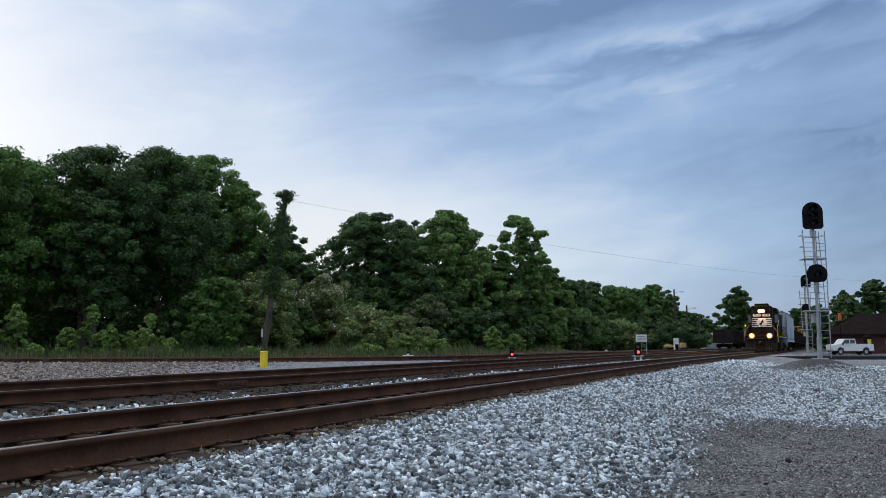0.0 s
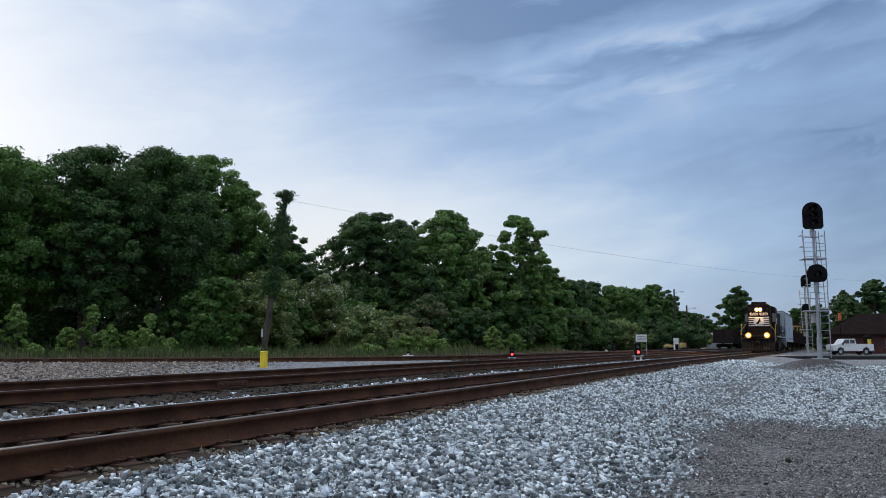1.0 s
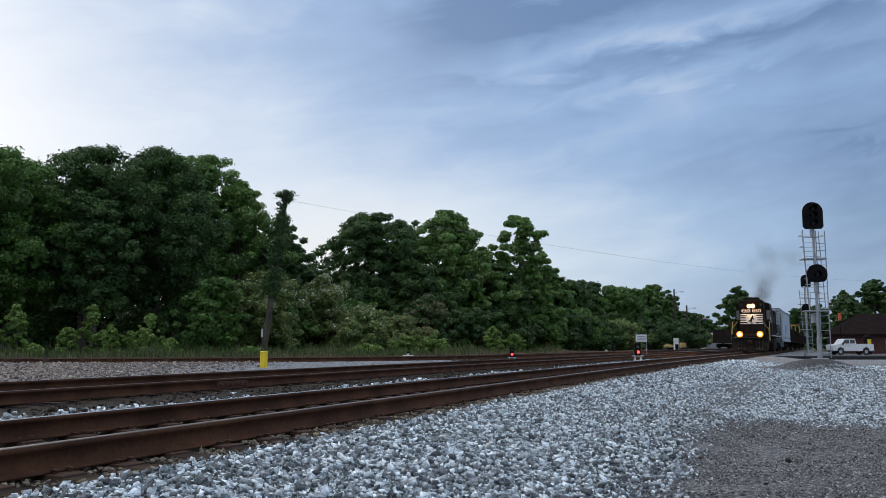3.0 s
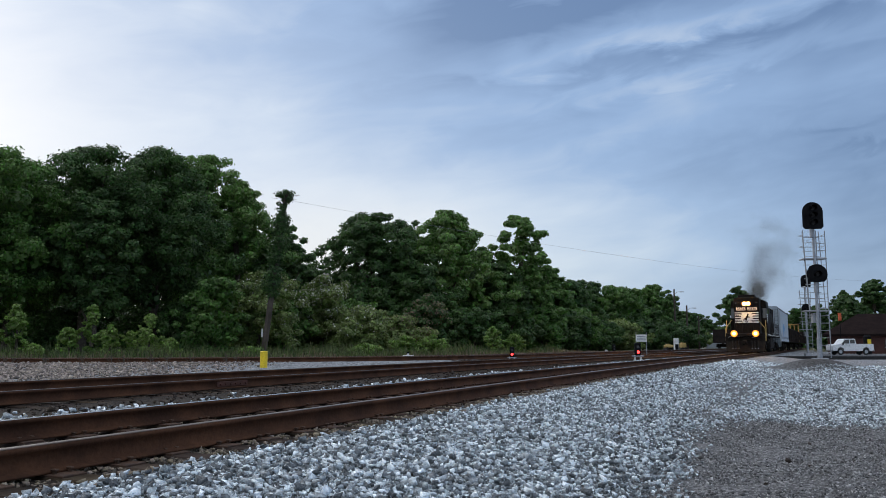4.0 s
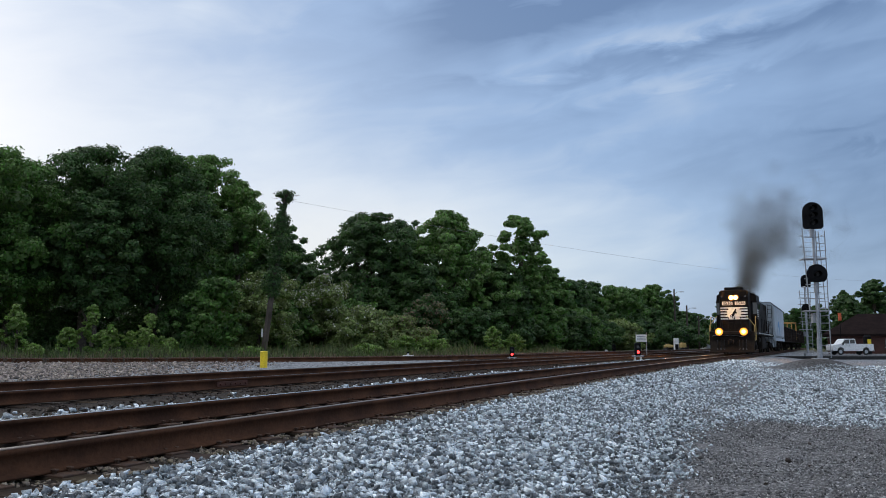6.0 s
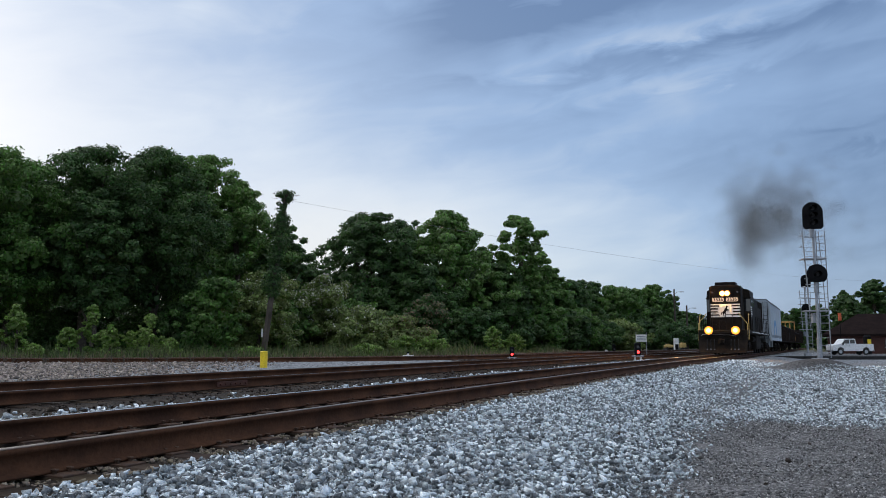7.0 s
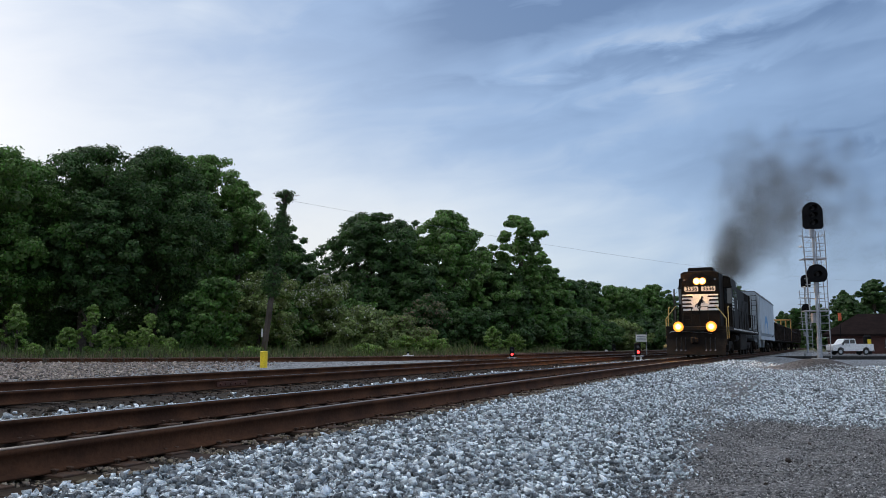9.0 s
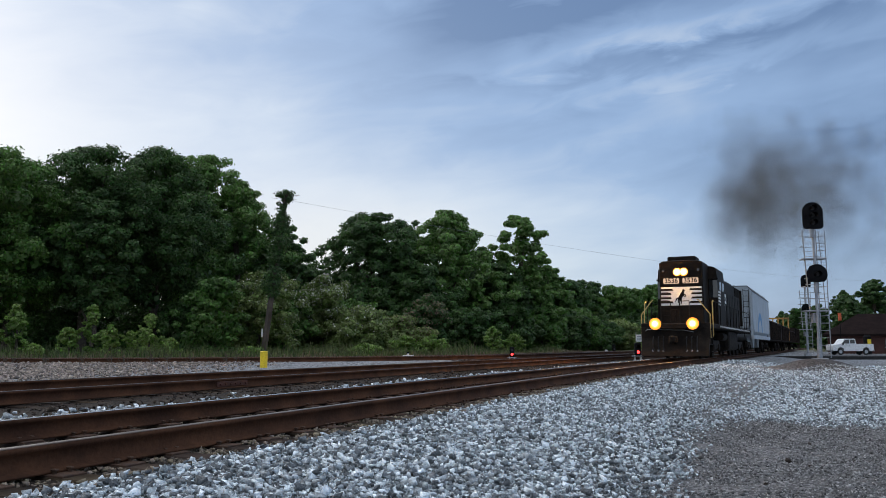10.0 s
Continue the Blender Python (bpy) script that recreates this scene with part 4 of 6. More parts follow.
def bogie(parent, x, axles, span, wheel_r, mat, wheels):
    bm = BM()
    half = (axles - 1) * span / 2
    for sy in (-1.02, 1.02):
        prism(bm, [(x - half - 0.45, 0.55), (x - half - 0.35, 0.85), (x + half + 0.35, 0.85), (x + half + 0.45, 0.55), (x + half * 0.5, 0.42), (x - half * 0.5, 0.42)], sy - 0.07, sy + 0.07)
        for k in range(axles):
            ax = x - half + k * span
            box(bm, ax - 0.17, ax + 0.17, sy - 0.13, sy + 0.13, 0.34, 0.68, 0.03)
        for k in range(axles - 1):
            ax = x - half + (k + 0.5) * span
            for dx in (-0.16, 0.0, 0.16):
                rod(bm, (ax + dx, sy, 0.30), (ax + dx, sy, 0.66), 0.06, 8)
    box(bm, x - 0.3, x + 0.3, -1.0, 1.0, 0.5, 0.95, 0.04)
    part("truck_frame", bm, mat, parent, "grimy black truck frame with axle boxes and springs")
    for k in range(axles):
        ax = x - half + k * span
        bm = BM()
        for sy in (-0.75, 0.75):
            rod(bm, (0, sy - 0.06, 0), (0, sy + 0.06, 0), wheel_r, 24)
            rod(bm, (0, sy * 0.96 - 0.02, 0), (0, sy * 0.96 + 0.02, 0), wheel_r + 0.025, 24)
            rod(bm, (0, sy - 0.10, 0), (0, sy + 0.10, 0), wheel_r * 0.3, 12)
        rod(bm, (0, -0.8, 0), (0, 0.8, 0), 0.09, 10)
        w = part("wheelset", bm, mat, parent)
        w.location = (ax, 0, wheel_r)
        wheels.append((w, wheel_r, ax))


LOCO_LEN = 20.1
loco_wheels = []


def handrail(parent, pts, mat, label, posts=(), r=0.022):
    bm = BM()
    tube(bm, pts, r, 8)
    for a, b in posts:
        rod(bm, a, b, r, 8)
    return part("handrail", bm, mat, parent, label)


def dome(bm, r, bulge, seg=24, rings=5):
    """A convex lens bulging along +x, closed behind."""
    prev = None
    for k in range(rings):
        a = math.pi / 2 * k / rings
        ring = [bm.verts.new((bulge * math.sin(a), r * math.cos(a) * math.cos(t), r * math.cos(a) * math.sin(t))) for t in np.linspace(0, 2 * math.pi, seg, endpoint=False)]
        if prev:
            for q in range(seg):
                bm.faces.new((prev[q], prev[(q + 1) % seg], ring[(q + 1) % seg], ring[q]))
        else:
            bm.faces.new(ring[::-1])
        prev = ring
    tip = bm.verts.new((bulge, 0, 0))
    for q in range(seg):
        bm.faces.new((prev[q], prev[(q + 1) % seg], tip))
    return bm


# small ball, added before each lens to brighten the front
def fill_ball(bm, x, y, z, r):
    bmesh.ops.create_icosphere(bm, subdivisions=1, radius=r, matrix=Matrix.Translation((x, y, z)))
    return bm


def locomotive():
    lo = thing("locomotive", Matrix.Identity(4), "black high-nosed diesel freight locomotive with white nose stripes and lit headlights", "locomotive")
    bk, un = M["black_paint"], M["under"]
    # underframe and walkway
    bm = BM()
    box(bm, -LOCO_LEN, 0.0, -1.50, 1.50, 1.38, 1.60, 0.03)
    box(bm, -LOCO_LEN + 0.6, -0.6, -0.7, 0.7, 0.95, 1.38, 0.03)
    part("underframe", bm, un, lo, "black underframe with walkway along both sides")
    bm = BM()
    for sy in (-1.512, 1.512):
        x = -3.6
        while x > -LOCO_LEN + 1.2:
            box(bm, x - 0.17, x, sy - 0.006, sy + 0.006, 1.46, 1.54)
            x -= 0.46
    tagged(part("sill_mark", bm, M["white_paint"], lo, "row of white marks along the sill"), kind="stuff")
    # pilot with plow, steps
    bm = BM()
    box(bm, -0.16, 0.02, -1.50, 1.50, 0.62, 1.42, 0.03)
    prism(bm, [(0.02, 0.95), (0.30, 0.14), (0.22, 0.12), (-0.08, 0.62), (-0.08, 0.95)], -1.45, 1.45)
    part("pilot", bm, un, lo, "dark pilot plate with snow plow")
    for sy in (-1, 1):
        bm = BM()
        for k, z in enumerate((0.32, 0.62, 0.93, 1.24)):
            box(bm, -0.78, -0.24, sy * 1.30 - 0.2, sy * 1.30 + 0.2, z, z + 0.035, 0.006)
        box(bm, -0.82, -0.78, sy * 1.3 - 0.2, sy * 1.3 + 0.2, 0.28, 1.4)
        part("step", bm, un, lo, "corner step with four treads")
    bm = BM()
    box(bm, 0.0, 0.55, -0.13, 0.13, 0.72, 1.0, 0.04)
    box(bm, 0.42, 0.78, -0.17, 0.05, 0.68, 1.04, 0.06)
    box(bm, 0.62, 0.82, 0.02, 0.18, 0.72, 1.0, 0.05)
    part("coupler", bm, un, lo, "dark knuckle coupler")
    for k, sy in enumerate((-0.95, -0.72, -0.5, 0.5, 0.72, 0.95)):
        bm = BM()
        tube(bm, [(0.05, sy, 1.0), (0.20, sy, 0.9), (0.24, sy, 0.62), (0.20, sy * 0.98, 0.42)], 0.026, 7)
        rod(bm, (0.19, sy * 0.98, 0.46), (0.22, sy * 0.98, 0.36), 0.04, 7)
        part("air_hose", bm, M["rubber"], lo)
        bm = BM()
        rod(bm, (0.20, sy, 0.40), (0.215, sy, 0.34), 0.042, 7)
        part("hose_fitting", bm, M["galv"], lo, "bright hose end fitting")
    # anticlimber
    bm = BM()
    box(bm, -0.05, 0.28, -0.95, 0.95, 1.34, 1.58, 0.03)
    part("anticlimber", bm, un, lo)
    # short hood, front plate of the walk
    def hood_section(x, w, z0, z1, crown=0.16, cut=0.16):
        h = w / 2
        return [(x, -h, z0), (x, -h, z1 - cut), (x, -h + 0.05, z1 - 0.07), (x, -h + 0.18, z1), (x, -0.3, z1 + crown * 0.5),
                (x, 0.3, z1 + crown * 0.5), (x, h - 0.18, z1), (x, h - 0.05, z1 - 0.07), (x, h, z1 - cut), (x, h, z0)]
    bm = BM()
    loft(bm, [hood_section(-3.8, 2.0, 1.60, 4.58, 0.06, 0.09), hood_section(-2.05, 2.0, 1.60, 4.58, 0.06, 0.09), hood_section(-1.98, 1.92, 1.62, 4.55, 0.04, 0.08)])
    part("short_hood", bm, bk, lo, "tall black short hood with rounded roof edge")
    bm = BM()
    box(bm, -3.5, -2.35, -0.66, 0.66, 4.58, 4.82, 0.05)
    part("roof_hatch", bm, bk, lo)
    # cab
    bm = BM()
    loft(bm, [hood_section(-6.6, 2.84, 1.60, 4.40, 0.34, 0.62), hood_section(-3.8, 2.84, 1.60, 4.40, 0.34, 0.62)])
    cab = part("cab", bm, bk, lo, "black cab with arched roof")
    for sy in (-1, 1):
        for x0, x1, z0, z1 in ((-5.15, -4.45, 3.28, 3.72), (-6.30, -5.55, 3.28, 3.72)):
            bm = BM()
            box(bm, x0, x1, sy * 1.425 - 0.012, sy * 1.425 + 0.012, z0, z1, 0.01)
            part("window", bm, M["glass_dark"], cab, "dark side window")
        bm = BM()
        box(bm, -3.802, -3.785, sy * 1.22 - 0.2, sy * 1.22 + 0.2, 2.9, 3.75, 0.005)
        part("window", bm, M["glass_dark"], cab, "narrow dark front window")
        bm = BM()
        for z in (2.55, 2.70, 2.85, 3.00, 3.15):
            box(bm, -4.85, -4.0, sy * 1.428 - 0.006, sy * 1.428 + 0.006, z, z + 0.085)
        part("cab_lettering", bm, M["white_paint"], cab, "white bars of lettering on the cab side")
    # long hood
    bm = BM()
    loft(bm, [hood_section(-18.7, 1.96, 1.60, 4.28), hood_section(-6.6, 1.96, 1.60, 4.28)])
    hood = part("long_hood", bm, bk, lo, "long black engine hood")
    for sy in (-1, 1):
        for k in range(12):
            x = -7.2 - k * 0.92
            bm = BM()
            box(bm, x - 0.80, x, sy * 0.985 - 0.015, sy * 0.985 + 0.015, 1.75, 3.55, 0.01)
            part("hood_door", bm, bk, hood)
        bm = BM()
        for k in range(10):
            box(bm, -18.4, -15.6, sy * 0.99 - 0.03, sy * 0.99 + 0.03, 3.62 + 0.055 * k, 3.65 + 0.055 * k)
        part("radiator_grille", bm, un, hood, "louvred radiator grille")
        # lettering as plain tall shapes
        for k in range(2):
            x = -9.2 - k * 1.15
            bm = BM()
            box(bm, x, x + 0.16, sy * 1.008 - 0.006, sy * 1.008 + 0.006, 2.55, 3.45)
            box(bm, x - 0.62, x, sy * 1.008 - 0.006, sy * 1.008 + 0.006, 3.28, 3.45)
            box(bm, x - 0.62, x, sy * 1.008 - 0.006, sy * 1.008 + 0.006, 2.92, 3.07)
            box(bm, x - 0.62, x - 0.46, sy * 1.008 - 0.006, sy * 1.008 + 0.006, 2.92, 3.45)
            part("hood_marking", bm, M["white_paint"], hood, "large white marking on the hood side")
    for x in (-12.4, -13.8, -15.6, -16.8, -18.0):
        bm = BM()
        rod(bm, (x, 0, 4.3), (x, 0, 4.52), 0.58, 20)
        part("roof_fan", bm, un, hood, "round roof fan housing")
    bm = BM()
    box(bm, -11.2, -9.6, -0.42, 0.42, 4.3, 4.62, 0.08)
    part("exhaust_stack", bm, un, hood, "sooty exhaust stack")
    bm = BM()
    box(bm, -10.9, -9.0, -0.9, 0.9, 4.2, 4.46, 0.1)
    part("roof_blister", bm, bk, hood)
    bm = BM()
    rod(bm, (-8.1, 0, 4.3), (-8.1, 0, 4.62), 0.03)
    for k in (-0.2, 0, 0.2):
        rod(bm, (-8.1, k, 4.62), (-7.7, k, 4.66), 0.03, 10, 0.08)
    part("horn", bm, M["galv"], lo, "three-bell air horn")
    # nose lights and boards
    bm = BM()
    box(bm, -1.985, -1.93, -0.40, 0.40, 3.82, 4.26, 0.05)
    hl = part("headlight", bm, un, lo, "twin headlight housing")
    for sy in (-0.15, 0.15):
        bm = BM()
        dome(bm, 0.19, 0.05)
        ln = part("lens", bm, M["head_lamp"], hl, "glowing white lens with amber glare painted toward its rim")
        ln.location = (-1.918 + 0.004 * (sy > 0), sy, 4.04)
        bm = BM()
        rod(bm, (-1.864, sy, 4.04), (-1.859, sy, 4.04), 0.03, 10)
        part("filament", bm, M["filament"], hl)
        # added fill that throws light back on the nose
        part("fill_ball", fill_ball(BM(), -1.845, sy, 4.04, 0.016), M["fill_ball"], hl)
    for sy in (-0.44, 0.44):
        bm = BM()
        box(bm, -1.985, -1.955, sy - 0.36, sy + 0.36, 3.50, 3.76, 0.04)
        nb = part("number_board", bm, M["board_lit"], lo, "lit number board")
        cu = bpy.data.curves.new("digits", "FONT")
        cu.body, cu.size, cu.align_x, cu.align_y, cu.extrude = "3536", 0.31, "CENTER", "CENTER", 0.004
        cu.offset = 0.006
        cu.materials.append(M["signal_black"])
        tx = new("digits", cu)
        tx.parent = nb
        tx.matrix_local = Matrix.Translation((-1.949, sy, 3.63)) @ Euler((radians(90), 0, radians(90))).to_matrix().to_4x4()
    # white field with short black bars at both sides and a dark emblem between them
    bm = BM()
    box(bm, -1.984, -1.966, -0.93, 0.93, 2.47, 3.34, 0.004)
    part("nose_field", bm, M["white_paint"], lo, "white painted field across the nose")
    for z, gap in ((3.215, 0.36), (3.02, 0.44), (2.825, 0.44), (2.62, 0.36)):
        for sy in (-1, 1):
            bm = BM()
            outline = [(gap, -0.045), (0.93, -0.045), (0.93, 0.045), (gap + 0.05, 0.045)]
            va = [bm.verts.new((-1.966, sy * y, z + w)) for y, w in outline]
            vb = [bm.verts.new((-1.961, sy * y, z + w)) for y, w in outline]
            bm.faces.new(va)
            bm.faces.new(vb[::-1])
            for q in range(4):
                bm.faces.new((va[q], vb[q], vb[(q + 1) % 4], va[(q + 1) % 4]))
            bmesh.ops.recalc_face_normals(bm, faces=bm.faces)
            part("nose_bar", bm, M["black_paint"], lo, "short black bar on the white nose")

    def emblem_piece(bm, a, b, ra, rb):
        """A flat tapered limb from a to b on the nose."""
        a, b = Vector(a), Vector(b)
        d = (b - a).normalized()
        n = Vector((-d.y, d.x))
        ring = [a + n * ra, a - d * ra * 0.7, a - n * ra, b - n * rb, b + d * rb * 0.7, b + n * rb]
        f = [bm.verts.new((-1.957, p.x, p.y)) for p in ring]
        g = [bm.verts.new((-1.966, p.x, p.y)) for p in ring]
        bm.faces.new(f)
        for q in range(6):
            bm.faces.new((f[q], g[q], g[(q + 1) % 6], f[(q + 1) % 6]))

    bm = BM()
    for a, b, ra, rb in (((-0.06, 2.80), (0.06, 3.04), 0.085, 0.075), ((0.06, 3.02), (0.10, 3.20), 0.06, 0.04), ((0.09, 3.21), (0.17, 3.13), 0.035, 0.022),
                         ((-0.08, 2.80), (-0.15, 2.66), 0.06, 0.03), ((-0.15, 2.66), (-0.08, 2.53), 0.025, 0.018), ((-0.04, 2.78), (0.0, 2.64), 0.05, 0.025),
                         ((0.0, 2.64), (-0.03, 2.51), 0.022, 0.016), ((0.08, 3.0), (0.19, 2.96), 0.035, 0.022), ((0.19, 2.96), (0.20, 2.86), 0.02, 0.015),
                         ((0.07, 2.96), (0.15, 2.86), 0.03, 0.018), ((-0.11, 2.84), (-0.22, 2.78), 0.025, 0.03), ((-0.22, 2.78), (-0.27, 2.64), 0.03, 0.012)):
        emblem_piece(bm, a, b, ra, rb)
    bmesh.ops.recalc_face_normals(bm, faces=bm.faces)
    part("emblem", bm, M["signal_black"], lo, "slim black emblem shape on the nose")
    # grab irons, nose door seams and class lights
    for z in np.arange(2.0, 4.3, 0.36):
        bm = BM()
        tube(bm, [(-1.98, -0.86, z), (-1.91, -0.86, z), (-1.91, -0.60, z), (-1.98, -0.60, z)], 0.012, 6)
        part("grab_iron", bm, un, lo)
    bm = BM()
    for a in ((-0.32, -0.30), (0.30, 0.32)):
        box(bm, -1.985, -1.968, a[0], a[1], 1.65, 2.40)
    box(bm, -1.985, -1.968, -0.32, 0.32, 2.38, 2.40)
    part("nose_door_seam", bm, un, lo)
    for sy in (-0.80, 0.80):
        bm = BM()
        rod(bm, (-1.99, sy, 4.12), (-1.93, sy, 4.12), 0.06, 12)
        part("class_light", bm, M["glass_dark"], lo, "small dark class light")
    for sy in (-1, 1):
        bm = BM()
        box(bm, -3.79, -3.74, sy * 1.2 - 0.26, sy * 1.2 + 0.26, 3.78, 3.86, 0.01)
        part("sun_visor", bm, un, lo)
    # ditch lights
    for sy in (-0.81, 0.81):
        bm = BM()
        rod(bm, (0.16, sy, 1.56), (0.33, sy, 1.56), 0.28, 28)
        box(bm, 0.02, 0.2, sy - 0.1, sy + 0.1, 1.30, 1.46, 0.02)
        dl = part("ditch_light", bm, un, lo, "ditch light housing")
        bm = BM()
        # lens made wide to hold the glare painted on it
        dome(bm, 0.265, 0.08)
        ln = part("lens", bm, M["head_lamp"], dl, "glowing white lens with amber glare painted toward its rim")
        ln.location = (0.342, sy, 1.56)
        bm = BM()
        rod(bm, (0.415, sy, 1.56), (0.42, sy, 1.56), 0.03, 10)
        part("filament", bm, M["filament"], dl)
        # added fill for the pilot and platform
        part("fill_ball", fill_ball(BM(), 0.435, sy, 1.56, 0.018), M["fill_ball"], dl)
    # handrails
    for sy in (-1, 1):
        handrail(lo, [(-0.10, sy * 1.50, 0.95), (-0.10, sy * 1.50, 1.98), (-0.16, sy * 1.02, 2.62), (-0.18, sy * 0.96, 2.64)], M["yellow_rail"], "yellow corner handrail")
        handrail(lo, [(-0.86, sy * 1.52, 1.0), (-0.86, sy * 1.52, 2.0), (-0.98, sy * 1.50, 2.58), (-1.25, sy * 1.50, 2.64), (-1.4, sy * 1.5, 2.6)], M["yellow_rail"], "yellow step handrail")
        posts = [((x, sy * 1.47, 1.6), (x, sy * 1.47, 2.62)) for x in np.arange(-1.4, -4.2, -0.9)]
        handrail(lo, [(-1.4, sy * 1.47, 2.62), (-4.2, sy * 1.47, 2.62)], un, "black side handrail", posts, 0.018)
        posts = [((x, sy * 1.47, 1.6), (x, sy * 1.47, 2.62)) for x in np.arange(-6.9, -18.9, -1.5)]
        handrail(lo, [(-6.7, sy * 1.47, 2.62), (-19.1, sy * 1.47, 2.62)], un, "black side handrail along the walkway", posts, 0.018)
    posts = [((-0.14, y, 1.58), (-0.14, y, 2.58)) for y in (-0.62, -0.2, 0.2, 0.62)]
    handrail(lo, [(-0.14, -0.62, 2.58), (-0.14, -0.2, 2.58), (-0.14, -0.2, 2.2), (-0.14, 0.2, 2.2), (-0.14, 0.2, 2.58), (-0.14, 0.62, 2.58)], un, "black front handrail", posts, 0.018)
    bm = BM()
    tube(bm, [(0.06, -1.3, 1.25), (0.12, -1.2, 1.32), (0.12, 0.4, 1.28), (0.10, 0.8, 1.2)], 0.018)
    part("cut_lever", bm, M["galv"], lo, "bent uncoupling lever")
    bm = BM()
    box(bm, -12.6, -8.6, -1.35, 1.35, 0.32, 1.38, 0.22, 2)
    part("fuel_tank", bm, un, lo, "large rounded fuel tank")
    for sy in (-1.1, 1.1):
        bm = BM()
        rod(bm, (-8.3, sy, 1.05), (-6.6, sy, 1.05), 0.2, 14)
        part("air_tank", bm, un, lo, "air reservoir")
    bogie(lo, -4.15, 3, 1.95, 0.50, un, loco_wheels)
    bogie(lo, -15.8, 3, 1.95, 0.50, un, loco_wheels)
    return lo


loco = locomotive()


def covered_hopper():
    L = 16.4
    c = thing("covered_hopper_car", Matrix.Identity(4), "pale grey covered hopper car with blue side mark", "freight car")
    bm = BM()
    def sec(x, low):
        return [(x, -1.22, low), (x, -1.58, low + 0.35), (x, -1.58, 4.22), (x, -1.25, 4.58), (x, 1.25, 4.58), (x, 1.58, 4.22), (x, 1.58, low + 0.35), (x, 1.22, low)]
    loft(bm, [sec(-L + 0.45, 1.75), sec(-L + 1.35, 1.2), sec(-1.35, 1.2), sec(-0.45, 1.75)])
    part("body", bm, M["hopper"], c, "pale grey curved hopper body")
    for sgn, x in ((1, -1.45), (-1, -L + 1.45)):
        bm = BM()
        box(bm, x + sgn * 1.01 - 0.03, x + sgn * 1.01 + 0.03, -0.9, 0.9, 1.9, 4.3, 0.01)
        part("end_sheet", bm, M["under"], c, "dark end sheet")
    for sy in (-1, 1):
        for x in np.linspace(-L + 0.34, -0.34, 2):
            bm = BM()
            box(bm, x - 0.06, x + 0.06, sy * 1.5 - 0.06, sy * 1.5 + 0.06, 1.0, 4.2)
            part("end_post", bm, M["hopper"], c)
        bm = BM()
        box(bm, -L + 0.4, -0.4, sy * 1.53 - 0.06, sy * 1.53 + 0.06, 1.05, 1.32, 0.01)
        part("side_sill", bm, M["hopper"], c, "pale side sill")
        bm = BM()
        arc = [(math.cos(a), math.sin(a)) for a in np.linspace(0, math.pi, 17)]
        outline = [(-6.2 + 1.97 * c_, 1.55 + 1.42 * s_) for c_, s_ in arc] + [(-6.2 + 1.43 * c_, 1.55 + 0.88 * s_) for c_, s_ in arc[::-1]]
        prism(bm, outline, min(sy * 1.578, sy * 1.588), max(sy * 1.578, sy * 1.588))
        bmesh.ops.triangulate(bm, faces=bm.faces)
        part("side_mark", bm, M["blue_mark"], c, "pale blue arched mark on the car side")
        bm = BM()
        for z in np.arange(1.4, 4.3, 0.36):
            rod(bm, (-0.36, sy * 1.35, z), (-0.36, sy * 1.0, z), 0.014, 6)
        rod(bm, (-0.36, sy * 1.35, 1.2), (-0.36, sy * 1.35, 4.4), 0.018, 6)
        rod(bm, (-0.36, sy * 1.0, 1.2), (-0.36, sy * 1.0, 4.4), 0.018, 6)
        part("end_ladder", bm, M["under"], c, "dark end ladder")
    bm = BM()
    prism(bm, [(-1.60, 4.20), (-1.62, 4.26), (-1.27, 4.63), (1.27, 4.63), (1.62, 4.26), (1.60, 4.20), (1.24, 4.585), (-1.24, 4.585)], 0.42, L - 0.42)
    bmesh.ops.rotate(bm, verts=bm.verts, cent=(0, 0, 0), matrix=Matrix.Rotation(radians(90), 3, "Z"))
    part("roof", bm, M["hopper_roof"], c, "dull grey roof sheet with turned-down edges")
    bm = BM()
    box(bm, -L + 1.0, -1.0, -0.45, 0.45, 4.63, 4.70)
    part("roof_walk", bm, M["galv"], c, "roof running board")
    for k in range(3):
        bm = BM()
        x = -4.0 - k * 4.2
        prism(bm, [(x - 1.4, 1.25), (x + 1.4, 1.25), (x + 0.35, 0.45), (x - 0.35, 0.45)], -0.9, 0.9)
        part("discharge_bay", bm, M["hopper"], c, "tapered discharge bay")
    bm = BM()
    box(bm, -0.6, 0.25, -0.15, 0.15, 0.75, 1.05, 0.04)
    box(bm, -L - 0.25, -L + 0.6, -0.15, 0.15, 0.75, 1.05, 0.04)
    part("coupler", bm, M["under"], c)
    ws = []
    bogie(c, -2.2, 2, 1.75, 0.46, M["under"], ws)
    bogie(c, -L + 2.2, 2, 1.75, 0.46, M["under"], ws)
    return c, L, 2.2, L - 2.2, ws


